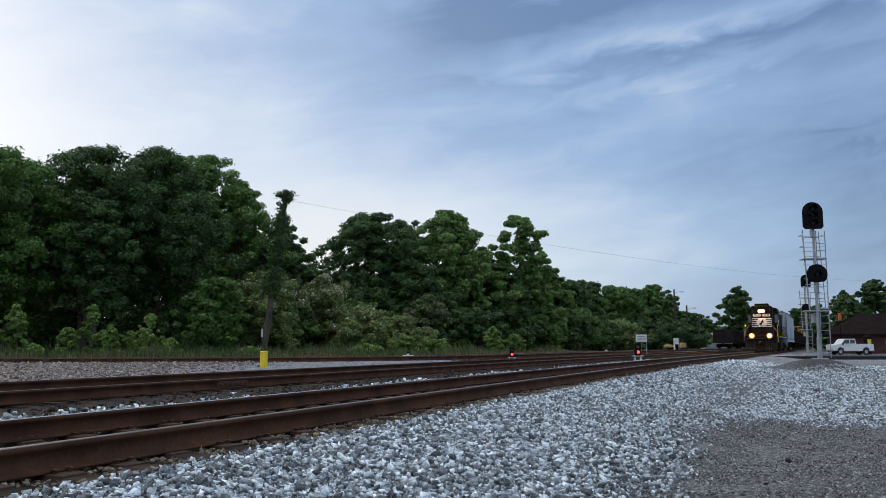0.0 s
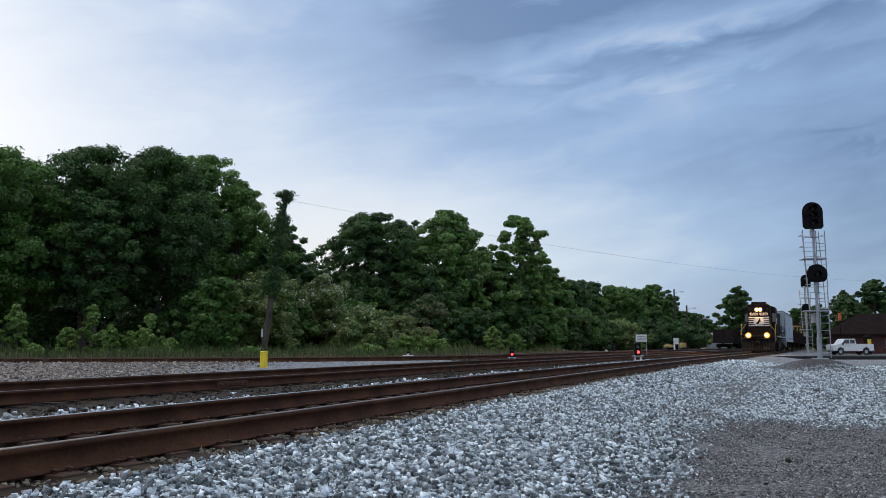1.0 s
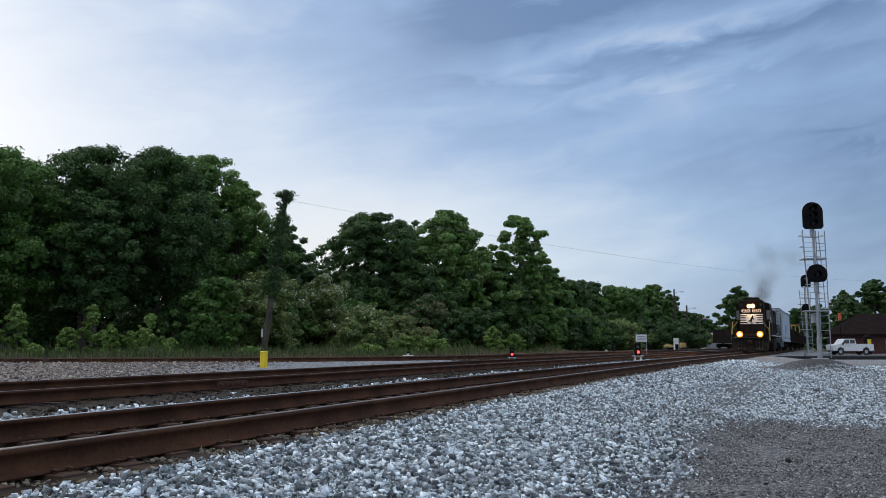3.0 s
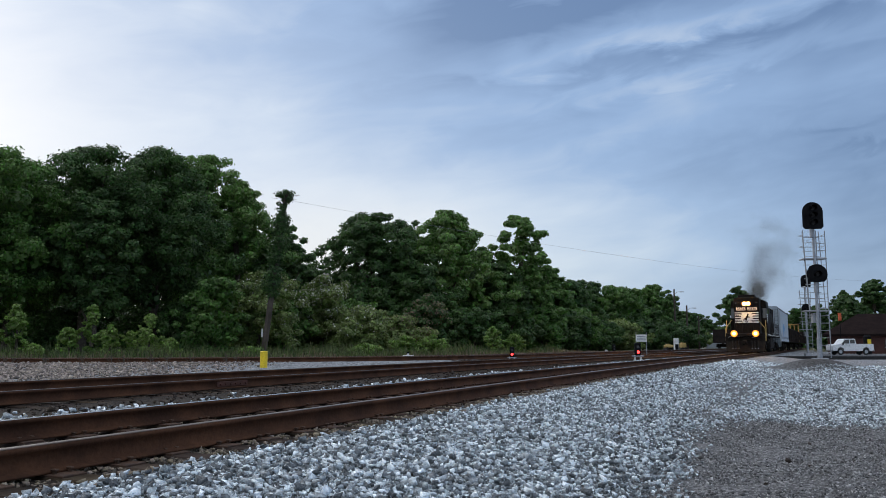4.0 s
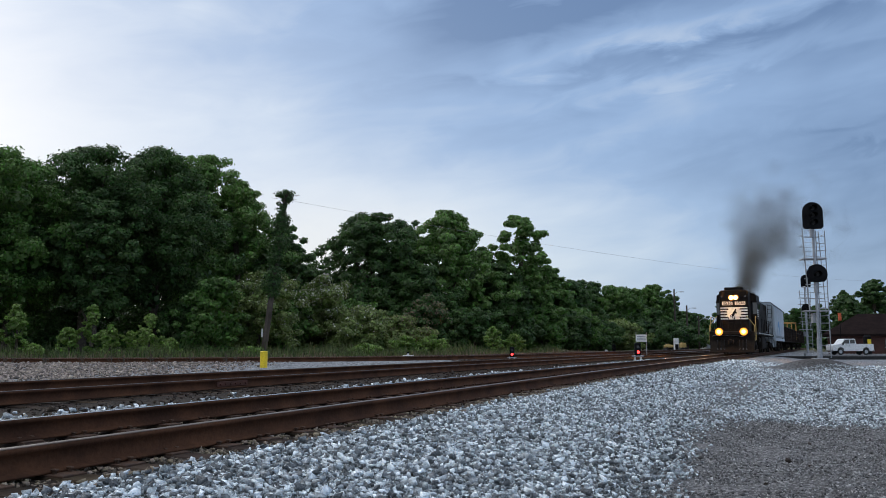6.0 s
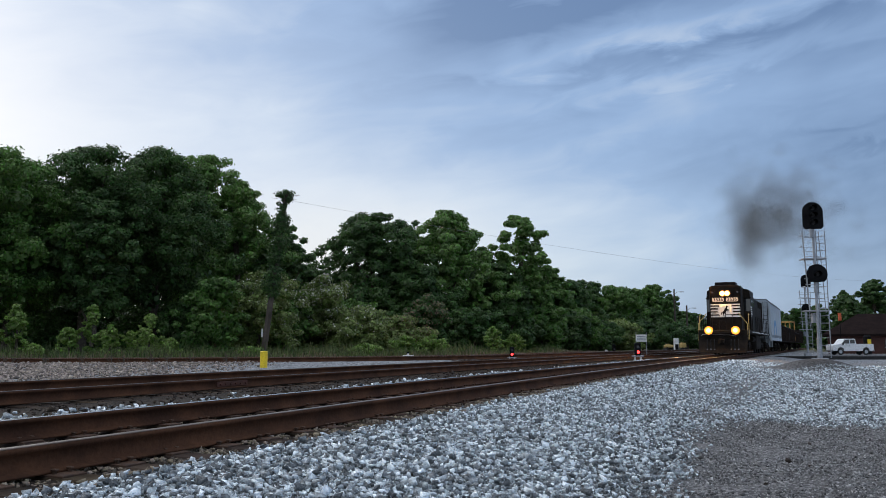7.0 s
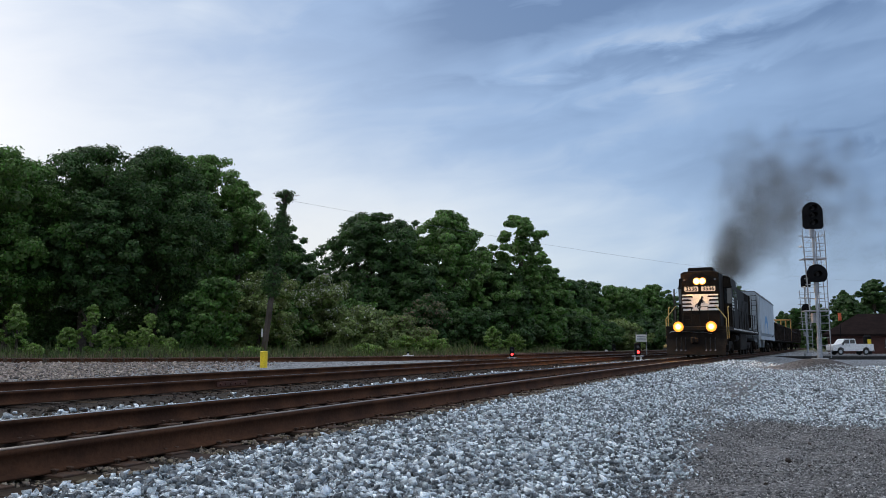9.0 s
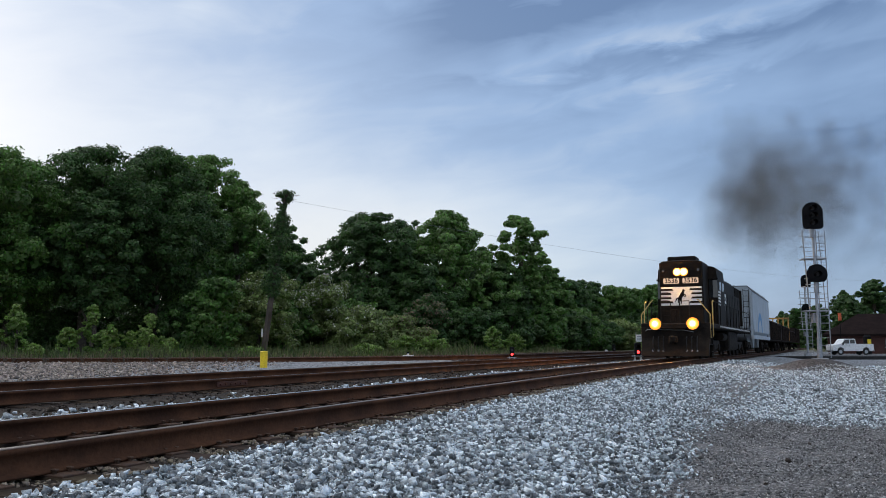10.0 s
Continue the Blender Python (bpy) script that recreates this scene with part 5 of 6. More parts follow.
def gondola(high, mat, label, amber=False):
    L = 16.6
    c = thing("gondola_car", Matrix.Identity(4), label, "freight car")
    bm = BM()
    box(bm, -L + 0.3, -0.3, -1.5, 1.5, 1.05, 1.25)
    for sy in (-1, 1):
        box(bm, -L + 0.3, -0.3, sy * 1.48 - 0.03, sy * 1.48 + 0.03, 1.1, high)
        box(bm, -L + 0.3, -0.3, sy * 1.5 - 0.07, sy * 1.5 + 0.07, high - 0.12, high, 0.015)
    for x in (-0.36, -L + 0.36):
        box(bm, x - 0.03, x + 0.03, -1.48, 1.48, 1.1, high)
    part("body", bm, mat, c, "open-topped car body")
    for sy in (-1, 1):
        for x in np.arange(-1.2, -L + 0.8, -1.4):
            bm = BM()
            box(bm, x - 0.06, x + 0.06, sy * 1.56 - 0.06, sy * 1.56 + 0.06, 1.12, high - 0.1, 0.01)
            part("side_stake", bm, mat, c)
    if amber:
        x = -0.5
        bm = BM()
        box(bm, x - 0.09, x + 0.09, -1.55, 1.55, 3.85, 4.05, 0.02)
        box(bm, x - 0.02, x + 0.02, -1.45, 1.45, 1.2, 2.6)
        head = part("bulkhead", bm, M["car_amber"], c, "amber end bulkhead with open posts")
        for y in np.linspace(-1.47, 1.47, 6):
            bm = BM()
            box(bm, x - 0.07, x + 0.07, y - 0.07, y + 0.07, 1.2, 3.85)
            part("post", bm, M["car_amber"], head)
    bm = BM()
    box(bm, -0.5, 0.25, -0.15, 0.15, 0.75, 1.05, 0.04)
    box(bm, -L - 0.25, -L + 0.5, -0.15, 0.15, 0.75, 1.05, 0.04)
    part("coupler", bm, M["under"], c)
    ws = []
    bogie(c, -2.2, 2, 1.75, 0.46, M["under"], ws)
    bogie(c, -L + 2.2, 2, 1.75, 0.46, M["under"], ws)
    return c, L, 2.2, L - 2.2, ws


CONSIST = [(loco, LOCO_LEN, 4.15, 15.8, loco_wheels), covered_hopper(),
           gondola(2.75, M["car_brown"], "dark brown open gondola car with ribbed sides"),
           gondola(2.75, M["car_brown"], "dark brown open gondola car with ribbed sides"),
           gondola(2.5, M["car_brown"], "dark brown flat-sided car with an amber end bulkhead", True),
           gondola(3.1, M["car_brown"], "dark high-sided open hopper car")]


# ---------------------------------------------------------------- signals
def signal_head(parent, x, y, z, w, h, name="signal_head"):
    """Head with its back plate and hoods; local -y faces the eye."""
    bm = BM()
    r = w / 2
    if h > w * 1.1:
        pts = [(r * math.cos(a), h - r + r * math.sin(a)) for a in np.linspace(0, math.pi, 17)]
        pts += [(-r, 0.10), (-r + 0.10, 0), (r - 0.10, 0), (r, 0.10)]
    else:
        pts = [(r * math.cos(a), r + r * math.sin(a)) for a in np.linspace(-0.85, math.pi + 0.85, 25)]
    prism(bm, [(x + a, z + b) for a, b in pts], y - 0.012, y + 0.012)
    head = part(name, bm, M["signal_black"], parent, "flat black round-topped back plate")
    bm = BM()
    box(bm, x - w * 0.27, x + w * 0.27, y + 0.01, y + 0.32, z + h * 0.12, z + h * 0.88, 0.03)
    part("lamp_case", bm, M["signal_black"], head)
    for k in range(3 if h > w * 1.1 else 1):
        zc = z + (h * (0.24 + 0.27 * k) if h > w * 1.1 else w * 0.5)
        bm = BM()
        n = 14
        for i in range(n):
            a0, a1 = -0.6 + (math.pi + 1.2) * i / n, -0.6 + (math.pi + 1.2) * (i + 1) / n
            q = [(x + 0.135 * math.cos(a0), y - 0.012, zc + 0.135 * math.sin(a0)), (x + 0.135 * math.cos(a1), y - 0.012, zc + 0.135 * math.sin(a1)),
                 (x + 0.12 * math.cos(a1), y - 0.30, zc + 0.12 * math.sin(a1)), (x + 0.12 * math.cos(a0), y - 0.30, zc + 0.12 * math.sin(a0))]
            bm.faces.new([bm.verts.new(p) for p in q])
        bmesh.ops.solidify(bm, geom=bm.faces[:], thickness=0.008)
        hd = part("hood", bm, M["signal_black"], head)
        bm = BM()
        rod(bm, (x, y - 0.012, zc), (x, y - 0.02, zc), 0.10, 16)
        part("lens", bm, M["lens_dark"], head, "unlit dark lens")
    return head


def signal_mast(m, s, heads, height, label):
    """A mast with a cage of galvanised rails, platforms and a ladder at its side."""
    th = thing("signal_mast", m, label, "railway signal", group="signal masts")
    bm = BM()
    rod(bm, (0, 0, -0.15), (0, 0, height), 0.062 * s, 16)
    rod(bm, (0, 0, -0.2), (0, 0, 0.9), 0.09 * s, 16)
    box(bm, -0.28, 0.28, -0.28, 0.28, -0.5, 0.02, 0.02)
    part("mast", bm, M["galv"], th, "round galvanised mast on a concrete foot")
    bm = BM()
    box(bm, -0.17, 0.17, 0.07, 0.40, 1.55, 1.98, 0.02)
    part("junction_box", bm, M["galv"], th, "grey junction box")
    # ladder
    bm = BM()
    lx0, lx1 = (0.12, 0.50)
    for x in (lx0, lx1):
        tube(bm, [(x, 0.05, 0.02), (x, 0.05, height - 0.9)], 0.022, 6)
    lad = part("ladder", bm, M["galv"], th, "galvanised ladder")
    for z in np.arange(0.25, height - 0.9, 0.32):
        bm = BM()
        rod(bm, (lx0, 0.05, z), (lx1, 0.05, z), 0.014, 6)
        part("rung", bm, M["galv"], lad)
    for x, y in ((-0.44, 0.05), (-0.30, 0.55), (0.40, 0.55)):
        bm = BM()
        tube(bm, [(x + 0.16, y, height * 0.31), (x, y, height - 0.85)], 0.020, 6)
        part("cage_rail", bm, M["galv"], th, "upright cage rail")
    for z in (height - 2.1, height - 4.4):
        bm = BM()
        box(bm, -0.46, 0.52, 0.0, 0.62, z - 0.05, z, 0.008)
        part("platform", bm, M["galv"], th, "small grating platform")
        for dz in (0.55, 1.05):
            bm = BM()
            tube(bm, [(-0.44, 0.02, z + dz), (-0.44, 0.6, z + dz), (0.5, 0.6, z + dz), (0.5, 0.02, z + dz)], 0.014, 6)
            part("guard_rail", bm, M["galv"], th)
    for z in np.arange(2.6, height - 1.0, 0.62):
        bm = BM()
        rod(bm, (-0.42, 0.05, z), (0.24, 0.05, z), 0.013, 6)
        rod(bm, (-0.32, 0.55, z + 0.3), (0.40, 0.55, z + 0.3), 0.013, 6)
        part("cage_bar", bm, M["galv"], th)
    for x, z, w, h in heads:
        signal_head(th, x, -0.22, z, w, h)
        bm = BM()
        rod(bm, (0, 0, z + h * 0.5), (x, -0.2, z + h * 0.5), 0.05)
        part("bracket", bm, M["galv"], th)
        bm = BM()
        rod(bm, (x, 0.0, z - 0.35), (x, 0.0, z + 0.1), 0.09, 10)
        part("cable_entry", bm, M["galv"], th)
    return th


signal_mast(pose(16.40, 36, 0.05, 0, 0, -6), 1.0, [(-0.06, 5.66, 0.88, 1.20), (0.0, 3.22, 0.88, 0.94)], 6.5,
            "tall galvanised signal mast with two black signal heads")
signal_mast(pose(33.1, 75, -0.1, 0, 0, -6), 1.0, [(0.06, 6.0, 0.88, 1.15), (0.0, 3.65, 0.84, 0.92)], 6.6,
            "second galvanised signal mast beyond the first")


def dwarf_signal(m, label, lit=True, s=1.0):
    th = thing("dwarf_signal", m, label, "dwarf signal", group="dwarf signals")
    bm = BM()
    box(bm, -0.16 * s, 0.16 * s, -0.12, 0.14, 0.32, 1.02 * s, 0.05)
    part("lamp_case", bm, M["signal_black"], th, "black lamp case")
    for z, on in ((0.52, lit), (0.80 * s, False)):
        bm = BM()
        rod(bm, (0, -0.12, z), (0, -0.14, z), 0.085, 16)
        part("lens", bm, M["red_lamp"] if on else M["glass_dark"], th, "glowing red lens" if on else "dark lens")
        bm = BM()
        n = 10
        for i in range(n):
            a0, a1 = -0.3 + (math.pi + 0.6) * i / n, -0.3 + (math.pi + 0.6) * (i + 1) / n
            bm.faces.new([bm.verts.new(p) for p in ((0.11 * math.cos(a0), -0.12, z + 0.11 * math.sin(a0)), (0.11 * math.cos(a1), -0.12, z + 0.11 * math.sin(a1)),
                                                    (0.10 * math.cos(a1), -0.26, z + 0.10 * math.sin(a1)), (0.10 * math.cos(a0), -0.26, z + 0.10 * math.sin(a0)))])
        bmesh.ops.solidify(bm, geom=bm.faces[:], thickness=0.006)
        part("hood", bm, M["signal_black"], th)
    for x in (-0.16, 0.16):
        bm = BM()
        box(bm, x - 0.045, x + 0.045, -0.05, 0.05, -0.1, 0.34, 0.01)
        part("leg", bm, M["white_paint"], th, "white painted leg")
    bm = BM()
    box(bm, -0.30, 0.30, -0.14, 0.14, 0.26, 0.33, 0.01)
    part("base_plate", bm, M["galv"], th)
    return th


dwarf_signal(pose(3.42, 41, -0.20, 0, 0, 0) @ Matrix.Scale(0.72, 4), "low black dwarf signal showing red on white legs between tracks")
dwarf_signal(pose(10.6, 45, -0.26, 0, 0, 0), "low black dwarf signal showing red on white legs by main track")
dwarf_signal(pose(17.6, 85, -0.28, 0, 0, 0), "unlit low dwarf signal beside far tracks", False)


def label_board(m):
    th = thing("trackside_sign", m, "white board with grey bars of writing on posts", "sign")
    bm = BM()
    box(bm, -0.38, 0.38, -0.02, 0.02, 1.10, 1.62, 0.01)
    part("board", bm, M["white_paint"], th, "white board")
    for z in (1.24, 1.36, 1.48):
        bm = BM()
        box(bm, -0.30, 0.30, -0.028, -0.02, z - 0.03, z + 0.03)
        part("writing_bar", bm, M["galv"], th, "grey bar of unreadable writing")
    for x in (-0.36, 0.36):
        bm = BM()
        rod(bm, (x, 0.03, -0.2), (x, 0.03, 1.8), 0.025)
        part("post", bm, M["galv"], th)


label_board(pose(14.3, 59.5, -0.22, 0, 0, -10))


def bollard():
    th = thing("marker_post", pose(-5.85, 27, gz(-5.85, 27)), "round yellow marker post standing in gravel", "post")
    bm = BM()
    rod(bm, (0, 0, -0.1), (0, 0, 0.52), 0.12, 24)
    bmesh.ops.bevel(bm, geom=[e for e in bm.edges if abs(e.verts[0].co.z - e.verts[1].co.z) < 1e-4], offset=0.012, segments=2, affect="EDGES")
    part("post", bm, M["yellow_post"], th, "bright yellow tube")
    bm = BM()
    rod(bm, (0, 0, 0.515), (0, 0, 0.535), 0.125, 24, 0.10)
    part("cap", bm, M["yellow_post"], th)


bollard()


def switch_stand(m, label, target="signal_black"):
    th = thing("switch_stand", m, label, "switch stand", group="switch stands")
    bm = BM()
    box(bm, -0.10, 0.10, -0.10, 0.10, -0.1, 0.22, 0.02)
    part("base", bm, M["signal_black"], th, "dark iron base")
    bm = BM()
    rod(bm, (0, 0, 0.2), (0, 0, 0.34), 0.03)
    box(bm, -0.24, 0.24, -0.06, 0.06, 0.22, 0.27, 0.01)
    part("lever", bm, M["white_paint"], th, "pale lever arm")
    bm = BM()
    rod(bm, (0, -0.02, 0.36), (0, 0.02, 0.36), 0.05 if target == "signal_black" else 0.14, 14)
    part("target", bm, M[target], th, "small round target")


switch_stand(pose(-1.52, 36.0, -0.07), "low switch stand with white lever beside the siding")
switch_stand(pose(16.2, 82.0, -0.28), "low switch stand with white target far down the yard", "white_paint")


# ---------------------------------------------------------------- poles and wire
def vine_pole():
    th = thing("leaning_pole", pose(-9.62, 44, 0.0), "old leaning utility pole overgrown with green vines", "utility pole")
    bm = BM()
    rod(bm, (0, 0, -0.3), (1.08, 0, 8.85), 0.17, 12, 0.12)
    part("pole", bm, M["pole_wood"], th, "weathered leaning timber pole")
    rng = np.random.default_rng(51)
    c, r = [], []
    for t in np.linspace(0.36, 0.97, 26):
        c.append((1.08 * t + rng.normal(0, 0.10), rng.normal(0, 0.10), 8.85 * t))
        r.append(rng.uniform(0.16, 0.42) * (0.7 + 0.9 * (abs(t - 0.62) < 0.25)))
    for k in range(16):
        c.append((1.06 + rng.normal(0, 0.26), rng.normal(0, 0.25), 8.62 + rng.normal(0, 0.17)))
        r.append(rng.uniform(0.10, 0.26))
    me = quads_mesh("vine", leaf_cloud(np.array(c), np.array(r), 8500, 0.055, rng))
    me.materials.append(LEAF["deep"])
    v = new("vine", me)
    v.parent = th
    tagged(v, "dark green creeper leaves around the pole")
    bm = BM()
    for k in range(26):
        a = rng.uniform(0, 6.28)
        p = Vector((1.06, 0, 8.65 + rng.uniform(-0.25, 0.15)))
        q = p + Vector((math.cos(a) * rng.uniform(0.3, 0.85), math.sin(a) * 0.4, rng.uniform(-0.15, 0.42)))
        rod(bm, p, q, 0.012, 4, 0.004)
    part("twig", bm, M["bark"], th, "bare vine twigs at the pole's top")
    bm = BM()
    box(bm, -0.03, 0.03, -0.2, -0.17, 1.05, 1.5)
    part("pole_tag", bm, M["white_paint"], th, "small white tag")


vine_pole()


def wire():
    a, b = Vector((-8.35, 44, 8.45)), Vector((112, 165, 15.2))
    bm = BM()
    pts = []
    for k in range(41):
        t = k / 40
        p = a.lerp(b, t)
        p.z -= 4 * 2.9 * t * (1 - t)
        pts.append(p)
    for p, q in zip(pts, pts[1:]):
        rod(bm, p, q, 0.005 + 0.00003 * p.y, 5)
    tagged(part("overhead_wire", bm, M["galv"]), "single sagging grey overhead wire from the leaning pole", "wire")


wire()


def utility_pole(x, y, h, lamp, label):
    th = thing("utility_pole", pose(x, y, gz(x, y)), label, "utility pole", group="poles along the far road")
    bm = BM()
    rod(bm, (0, 0, -0.4), (0, 0, h), 0.17, 10, 0.12)
    part("pole", bm, M["pole_wood"], th, "brown timber pole")
    if lamp:
        bm = BM()
        tube(bm, [(0, 0, h - 0.9), (0.5, 0, h - 0.45), (1.1, 0, h - 0.4)], 0.04, 6)
        part("lamp_arm", bm, M["galv"], th)
        bm = BM()
        box(bm, 1.0, 1.6, -0.13, 0.13, h - 0.50, h - 0.36, 0.05)
        part("lamp_head", bm, M["galv"], th, "grey street lamp head")


utility_pole(38.35, 136, 9.9, True, "timber pole with a street lamp arm at the yard's end")
utility_pole(40.35, 136, 7.2, True, "shorter timber pole with a lamp arm")
utility_pole(42.25, 136, 5.4, True, "short pale pole with a small lamp")


# ---------------------------------------------------------------- road, truck, buildings
def road():
    bm = BM()
    box(bm, 27, 260, 88, 101, -0.60, -0.445)
    tagged(part("road", bm, M["asphalt"]), "worn grey asphalt road across the yard", "road", kind="structure")
    bm = BM()
    box(bm, 23.5, 140, 64.2, 64.9, -0.55, -0.20, 0.04)
    tagged(part("kerb", bm, M["rubber"]), "long low dark kerb before the road", "kerb", kind="structure")


road()


def pickup():
    """Local x points to the truck's front."""
    th = thing("pickup_truck", pose(44.45, 95, -0.445, 0, 0, 180) @ Matrix.Diagonal((0.825, 0.90, 0.97, 1)), "white extended-cab pickup truck parked on the road", "pickup truck")
    W = 0.96
    bm = BM()
    side = [(0.0, 0.55), (0.0, 1.02), (-0.10, 1.18), (-1.12, 1.28), (-1.60, 1.80), (-1.86, 1.89), (-2.95, 1.90), (-3.14, 1.84), (-3.24, 1.29), (-5.62, 1.29), (-5.66, 0.62), (-5.5, 0.48),
            (-5.05, 0.48), (-4.95, 0.75), (-4.72, 0.90), (-4.42, 0.90), (-4.2, 0.75), (-4.1, 0.46), (-1.55, 0.46), (-1.45, 0.75), (-1.2, 0.90), (-0.9, 0.90), (-0.68, 0.75), (-0.58, 0.48), (-0.1, 0.48)]
    prism(bm, side, -W, W)
    bmesh.ops.bevel(bm, geom=[e for e in bm.edges if abs(e.verts[0].co.y) == W and abs(e.verts[1].co.y) == W and e.verts[0].co.y == e.verts[1].co.y], offset=0.05, segments=2, affect="EDGES")
    body = part("body", bm, M["truck_white"], th, "white painted cab and bed")
    for sy in (-1, 1):
        for pts in ([(-1.34, 1.34), (-1.70, 1.76), (-2.28, 1.80), (-2.28, 1.34)], [(-2.40, 1.34), (-2.40, 1.80), (-2.92, 1.80), (-3.02, 1.74), (-3.06, 1.34)]):
            bm = BM()
            prism(bm, pts, sy * W - 0.012, sy * W + 0.012)
            part("window", bm, M["glass_dark"], body, "dark side window")
        bm = BM()
        box(bm, -1.44, -1.28, sy * 1.06 - 0.1, sy * 1.06 + 0.1, 1.20, 1.40, 0.03)
        part("mirror", bm, M["signal_black"], body)
        bm = BM()
        box(bm, -5.66, -5.56, sy * 0.86 - 0.09, sy * 0.86 + 0.09, 0.82, 1.12, 0.01)
        part("tail_light", bm, M["tail_red"], body, "red tail light")
        bm = BM()
        box(bm, -2.36, -2.2, sy * 0.975 - 0.01, sy * 0.975 + 0.01, 1.02, 1.06)
        part("door_handle", bm, M["signal_black"], body)
        for x in (-1.05, -4.57):
            bm = BM()
            rod(bm, (x, sy * 0.74, 0.39), (x, sy * 0.96, 0.39), 0.39, 24)
            wh = part("wheel", bm, M["rubber"], th, "black tyre")
            bm = BM()
            rod(bm, (x, sy * 0.95, 0.39), (x, sy * 0.975, 0.39), 0.22, 16)
            part("rim", bm, M["chrome"], wh, "grey wheel rim")
    bm = BM()
    box(bm, -0.05, 0.10, -0.95, 0.95, 0.42, 0.62, 0.03)
    box(bm, -5.78, -5.62, -0.95, 0.95, 0.42, 0.62, 0.03)
    part("bumper", bm, M["chrome"], th, "chrome bumper")


pickup()


def brick_building():
    w, d = 24.0, 16.0
    th = thing("brick_building", pose(52.2, 112, -0.47, 0, 0, -25), "low dark red brick building with broad dark roof", "building")
    bm = BM()
    for a in ((0, w, 0, 0.3), (0, w, d - 0.3, d), (0, 0.3, 0.3, d - 0.3), (w - 0.3, w, 0.3, d - 0.3)):
        box(bm, *a, -0.2, 2.4)
    part("wall", bm, M["brick"], th, "dark red brick wall")
    bm = BM()
    loft(bm, [[(-0.6, -0.6, 2.4), (w + 0.6, -0.6, 2.4), (w + 0.6, d + 0.6, 2.4), (-0.6, d + 0.6, 2.4)],
              [(-0.6, -0.6, 2.65), (w + 0.6, -0.6, 2.65), (w + 0.6, d + 0.6, 2.65), (-0.6, d + 0.6, 2.65)],
              [(4, 6, 5.5), (w - 4, 6, 5.5), (w - 4, d - 6, 5.5), (4, d - 6, 5.5)]])
    part("roof", bm, M["roof_dark"], th, "dark hipped roof")
    for k in range(4):
        bm = BM()
        x = 6.9 + k * 4
        box(bm, x, x + 1.6, -0.02, 0.05, 0.9, 1.9, 0.01)
        wi = part("window", bm, M["glass_dark"], th, "dark window")
        bm = BM()
        box(bm, x - 0.08, x + 1.68, -0.06, 0.02, 0.8, 0.9)
        part("sill", bm, M["galv"], wi)


brick_building()


def barrel():
    th = thing("litter_barrel", pose(52.2, 101.5, -0.47), "black lidded barrel with yellow panel on a stand", "barrel")
    bm = BM()
    rod(bm, (0, 0, 0), (0, 0, 2.1), 0.46, 20)
    part("drum", bm, M["signal_black"], th, "black drum")
    bm = BM()
    rod(bm, (0, 0, 2.1), (0, 0, 2.42), 0.50, 20, 0.25)
    part("lid", bm, M["signal_black"], th, "domed black lid")
    bm = BM()
    box(bm, -0.22, 0.22, -0.49, -0.44, 1.2, 1.85, 0.01)
    part("panel", bm, M["yellow_post"], th, "yellow panel")


barrel()


def orange_sign():
    th = thing("orange_marker", pose(52.1, 108, -0.47), "orange marker on a thin dark pole", "marker")
    bm = BM()
    rod(bm, (0, 0, -0.1), (0, 0, 5.1), 0.05)
    part("pole", bm, M["signal_black"], th)
    bm = BM()
    box(bm, -0.2, 0.2, -0.08, 0.08, 4.35, 5.35, 0.02)
    part("panel", bm, M["orange"], th, "orange panel")


orange_sign()


def shed(x, y, w, d, h, label, wall, roof):
    th = thing("shed", pose(x, y, gz(x, y)), label, "shed", group="sheds at the yard's end")
    bm = BM()
    box(bm, 0, w, 0, d, -0.2, h)
    part("wall", bm, M[wall], th)
    bm = BM()
    prism(bm, [(-0.3, h), (w / 2, h + w * 0.16), (w + 0.3, h)], -0.3, d + 0.3)
    part("roof", bm, M[roof], th)
    bm = BM()
    box(bm, w * 0.3, w * 0.6, -0.03, 0.03, -0.1, h * 0.75, 0.01)
    part("door", bm, M["galv"], th)


shed(59.0, 185, 6.0, 8, 2.6, "pale metal shed with low grey roof", "pale_wall", "galv")


def equipment():
    th = thing("equipment_box", pose(27.4, 97, gz(27.4, 97)), "white relay cabinet beside the far tracks", "cabinet")
    bm = BM()
    box(bm, -0.25, 0.25, -0.25, 0.25, 0.1, 1.5, 0.03)
    part("cabinet", bm, M["white_paint"], th, "white metal cabinet")
    bm = BM()
    box(bm, -0.2, 0.2, -0.27, -0.25, 0.12, 0.8, 0.01)
    part("door", bm, M["signal_black"], th, "dark lower door")
    for x, w, h in ((28.7, 1.0, 0.72), (30.5, 0.6, 1.0)):
        th = thing("track_machine", pose(x, 105, gz(x, 105)), "small faded yellow track machine", "track machine", group="track machines")
        bm = BM()
        box(bm, -w / 2, w / 2, -0.6, 0.6, 0.35, h, 0.08)
        box(bm, -w / 2 + 0.2, w / 2 - 0.4, -0.5, 0.5, h, h + 0.12, 0.04)
        part("body", bm, M["yellow_machine"], th, "faded yellow body")
        for sx in (-w * 0.32, w * 0.32):
            bm = BM()
            rod(bm, (sx, -0.65, 0.2), (sx, 0.65, 0.2), 0.22, 14)
            part("wheel", bm, M["rubber"], th)


equipment()


def parked_cars():
    base, _, _, _, _ = gondola(3.2, M["car_brown"], "dark brown gondola car standing on a far track")
    for s in (215, 232.5):
        p, h = on_line(s, 9.6)
        m = pose(p[0], p[1], 0, 0, 0, math.degrees(math.atan2(-h[1], -h[0])))
        if s == 215:
            base.matrix_world = m
        else:
            copy_thing(base, m)


parked_cars()
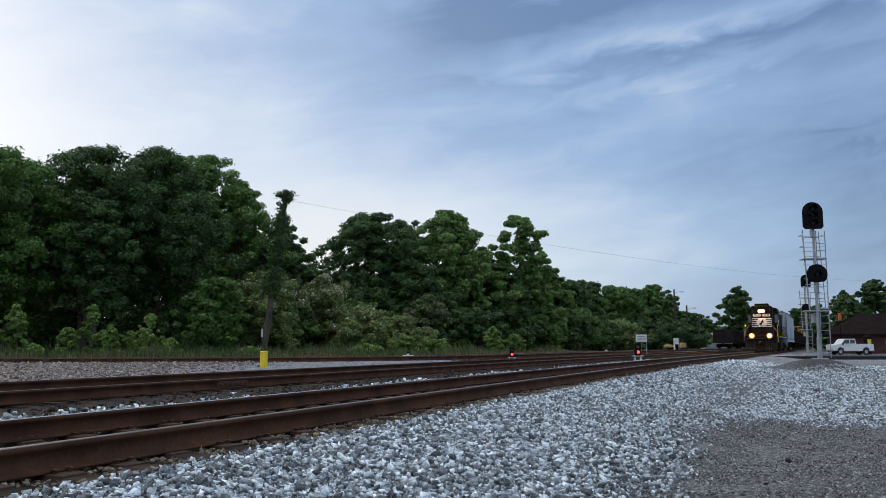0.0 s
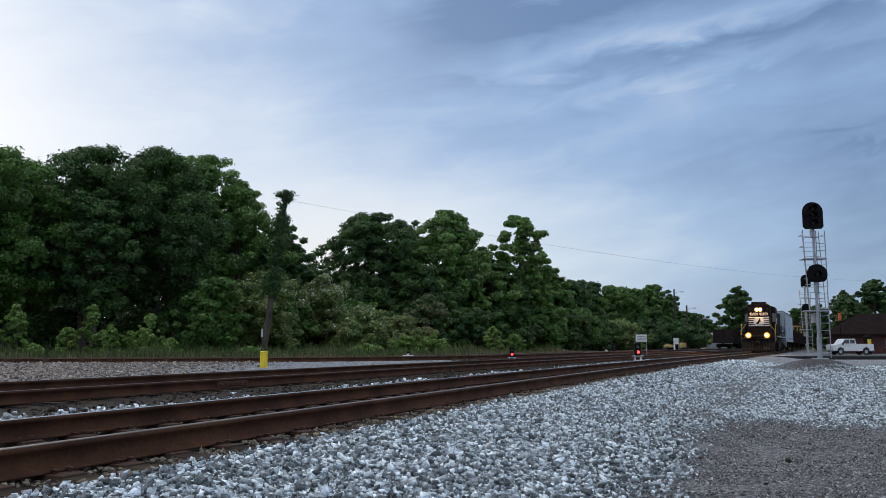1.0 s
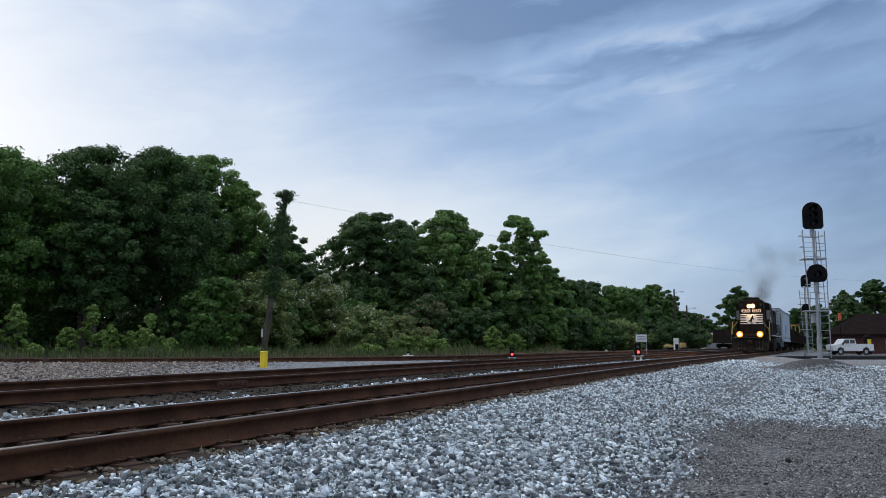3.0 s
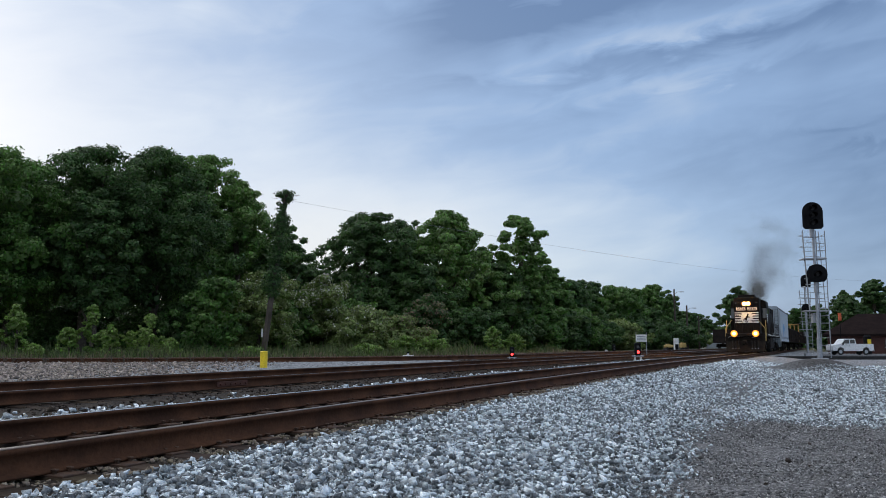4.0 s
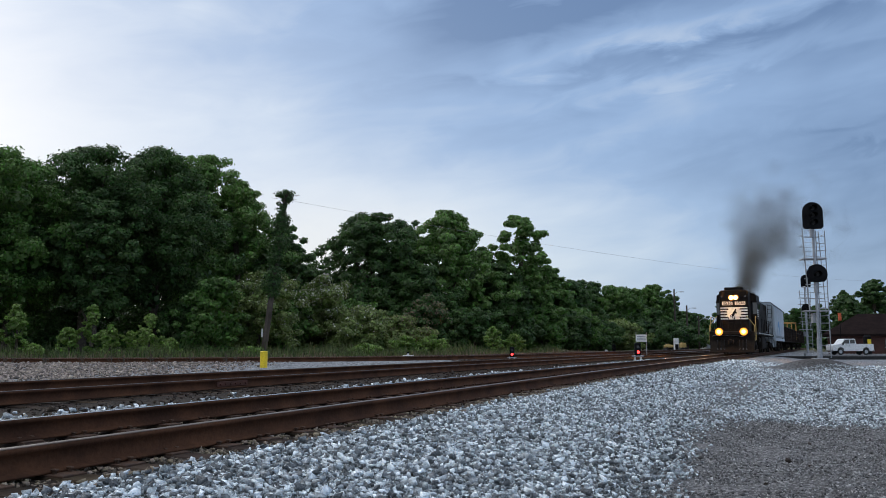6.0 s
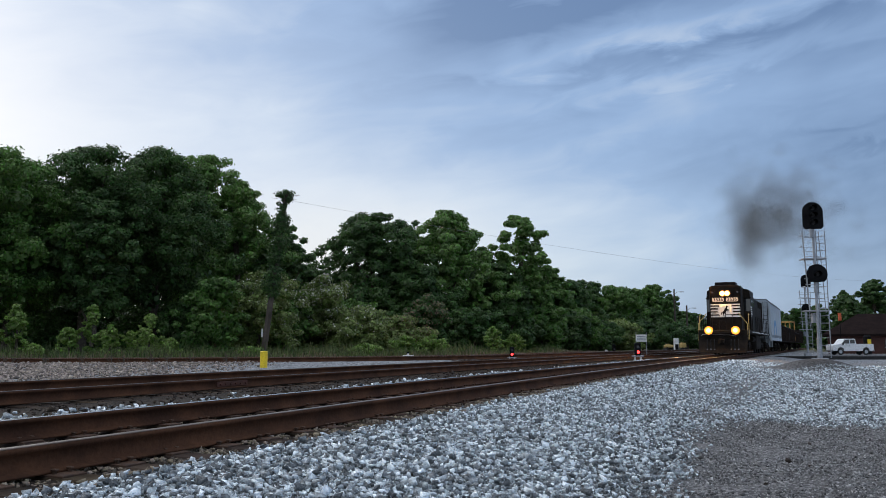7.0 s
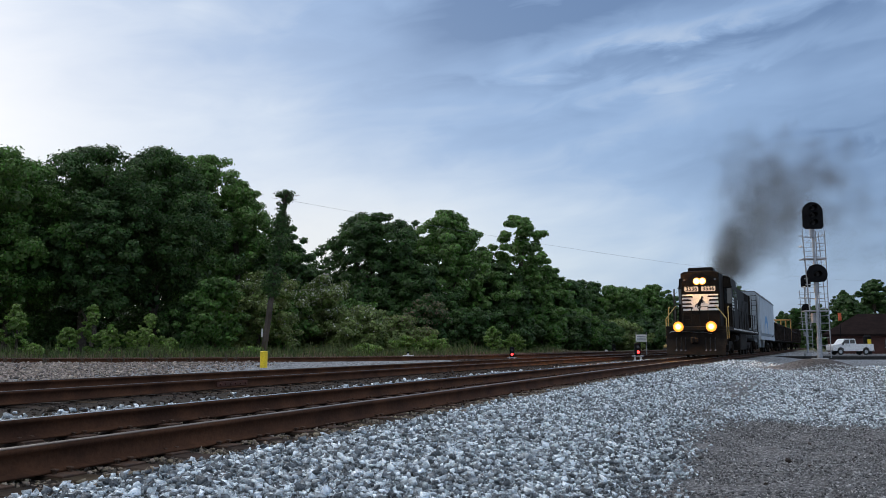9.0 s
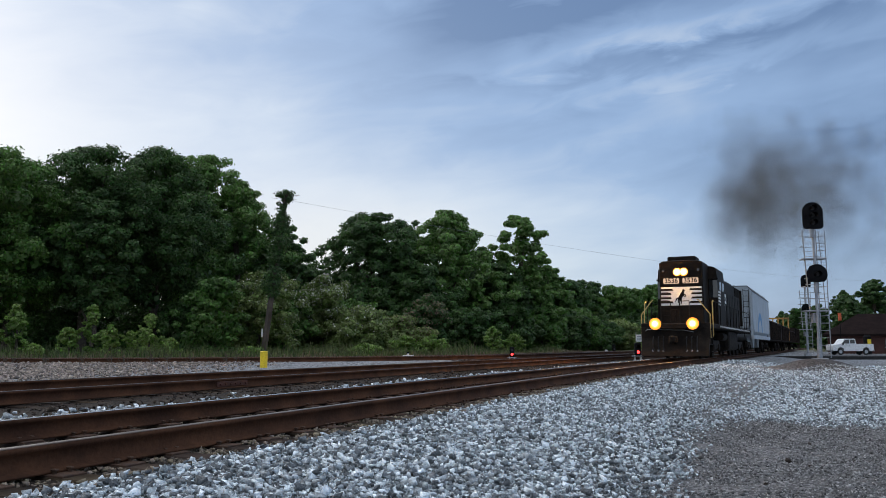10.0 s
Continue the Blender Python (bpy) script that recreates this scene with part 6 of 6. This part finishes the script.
# ---------------------------------------------------------------- exhaust smoke
def puff_meshes():
    out = []
    for k in range(6):
        rng = np.random.default_rng(600 + k)
        n = 7000
        core = rng.normal(0, 0.16, (6, 3)) * np.array([2.4, 1, 1.2])
        c = core[rng.integers(0, 6, n)] + rng.normal(0, 0.33, (n, 3)) * np.array([1.8, 1, 1.25])
        d = np.linalg.norm(c / np.array([1.7, 0.86, 1.1]), axis=1)
        c *= np.minimum(1, 1 / np.maximum(d, 1e-6))[:, None] * 1.15
        u = rng.normal(0, 1, (n, 3))
        u /= np.linalg.norm(u, axis=1)[:, None]
        v = np.cross(u, rng.normal(0, 1, (n, 3)))
        v /= np.linalg.norm(v, axis=1)[:, None]
        s = rng.uniform(0.0039, 0.0060, (n, 1))
        me = quads_mesh("soot_cloud", np.stack([c - u * s, c - v * s, c + u * s, c + v * s], 1).reshape(-1, 3))
        me.materials.append(M["soot"])
        out.append(me)
    return out


def puff_plan():
    rng = random.Random(9)
    plan = []
    for t0, t1, n in ((1.2, 2.6, 16), (2.6, 3.6, 34), (3.6, 5.9, 240), (5.9, 6.6, 12), (7.2, 8.0, 64), (8.0, 9.2, 150), (9.2, 9.4, 6)):
        plan += [t0 + (t1 - t0) * (k + rng.random()) / n for k in range(n)]
    return plan


PUFF_MESH = puff_meshes()
PUFFS = []
for k, te in enumerate(puff_plan()):
    p = tagged(new("smoke_puff", PUFF_MESH[k % 6]), "drifting puff of dark grey diesel smoke above the locomotive", "smoke", "exhaust smoke puffs", "stuff")
    PUFFS.append((p, te, k))


def puff_rows(te, k):
    """Carried in the hood until te, then thrown up from the stack, slowing, drifting and spreading."""
    rng = random.Random(900 + k)
    stack = Matrix.Translation((-10.4, 0, 2.9))
    gx, gy, gz_ = (max(-1.7, min(1.7, rng.gauss(0, 1))) for _ in range(3))
    spin = [rng.uniform(-45, 45) for _ in range(3)]
    rise = (11.9 if te < 7 else 11.8) * rng.uniform(0.82, 1.14)
    wide, drift = (0.76, 1.25) if te < 7 else (1.05, 2.1)
    drift *= rng.uniform(0.9, 1.6) if te > 7 else 1.0
    at = lambda t: (vehicle_pose(front_at(t), 4.15, 15.8) @ stack).translation
    turn = lambda t: math.degrees(math.atan2(*(at(t - 0.05) - at(t + 0.05)).yx)) + 180
    rows = [(0.0, pose(*at(0), 0, 0, turn(0)))]
    rows += [(t, pose(*at(t), 0, 0, turn(t))) for t in np.arange(0.4, te - 0.2, 0.4)]
    rows.append((te, pose(*at(te), 0, 0, turn(te))))
    yaw = turn(te)
    start = at(te)
    heading = (at(te + 0.1) - start).normalized()
    speed = 3.4264 + 0.28676 * te
    for age in (0.12, 0.3, 0.5, 0.8, 1.2, 1.7, 2.3, 3.0, 4.0, 5.0, 6.0, 7.0, 8.0, 9.0):
        t = te + age
        ride = speed * 0.45 * (1 - math.exp(-age / 0.45))
        sp = wide * (age ** 0.92 if age < 2 else 1.89 * (age / 2) ** 0.72)
        p = start + heading * ride
        x = p.x + drift * age * (1 - 0.03 * age) + gx * sp * 1.25
        y = p.y + 0.4 * age + gy * sp
        z = p.z + 1.2 * min(1, age / 0.12) + rise * (1 - math.exp(-age / 2.0)) + gz_ * sp * 0.98
        rows.append((t, pose(x, y, z, spin[0] * min(age, 2) ** 1.5, spin[1] * min(age, 2) ** 1.5, yaw + spin[2] * min(age, 2) ** 1.5)))
        if t >= 10.0:
            break
    return rows


# ---------------------------------------------------------------- what moves
def motions():
    times = [k * 0.25 for k in range(41)]
    gap = 0.62
    start = 0.0
    for th, length, t1, t2, wheels in CONSIST:
        walk(th, [(t, vehicle_pose(front_at(t) + start, t1, t2)) for t in times])
        for w, r, ax in wheels:
            walk(w, [(k * 0.1, pose(ax, 0, r, 0, math.degrees((162.6 - front_at(k * 0.1)) / r), 0)) for k in range(101)])
        start += length + gap
    for p, te, k in PUFFS:
        walk(p, puff_rows(te, k))


motions()
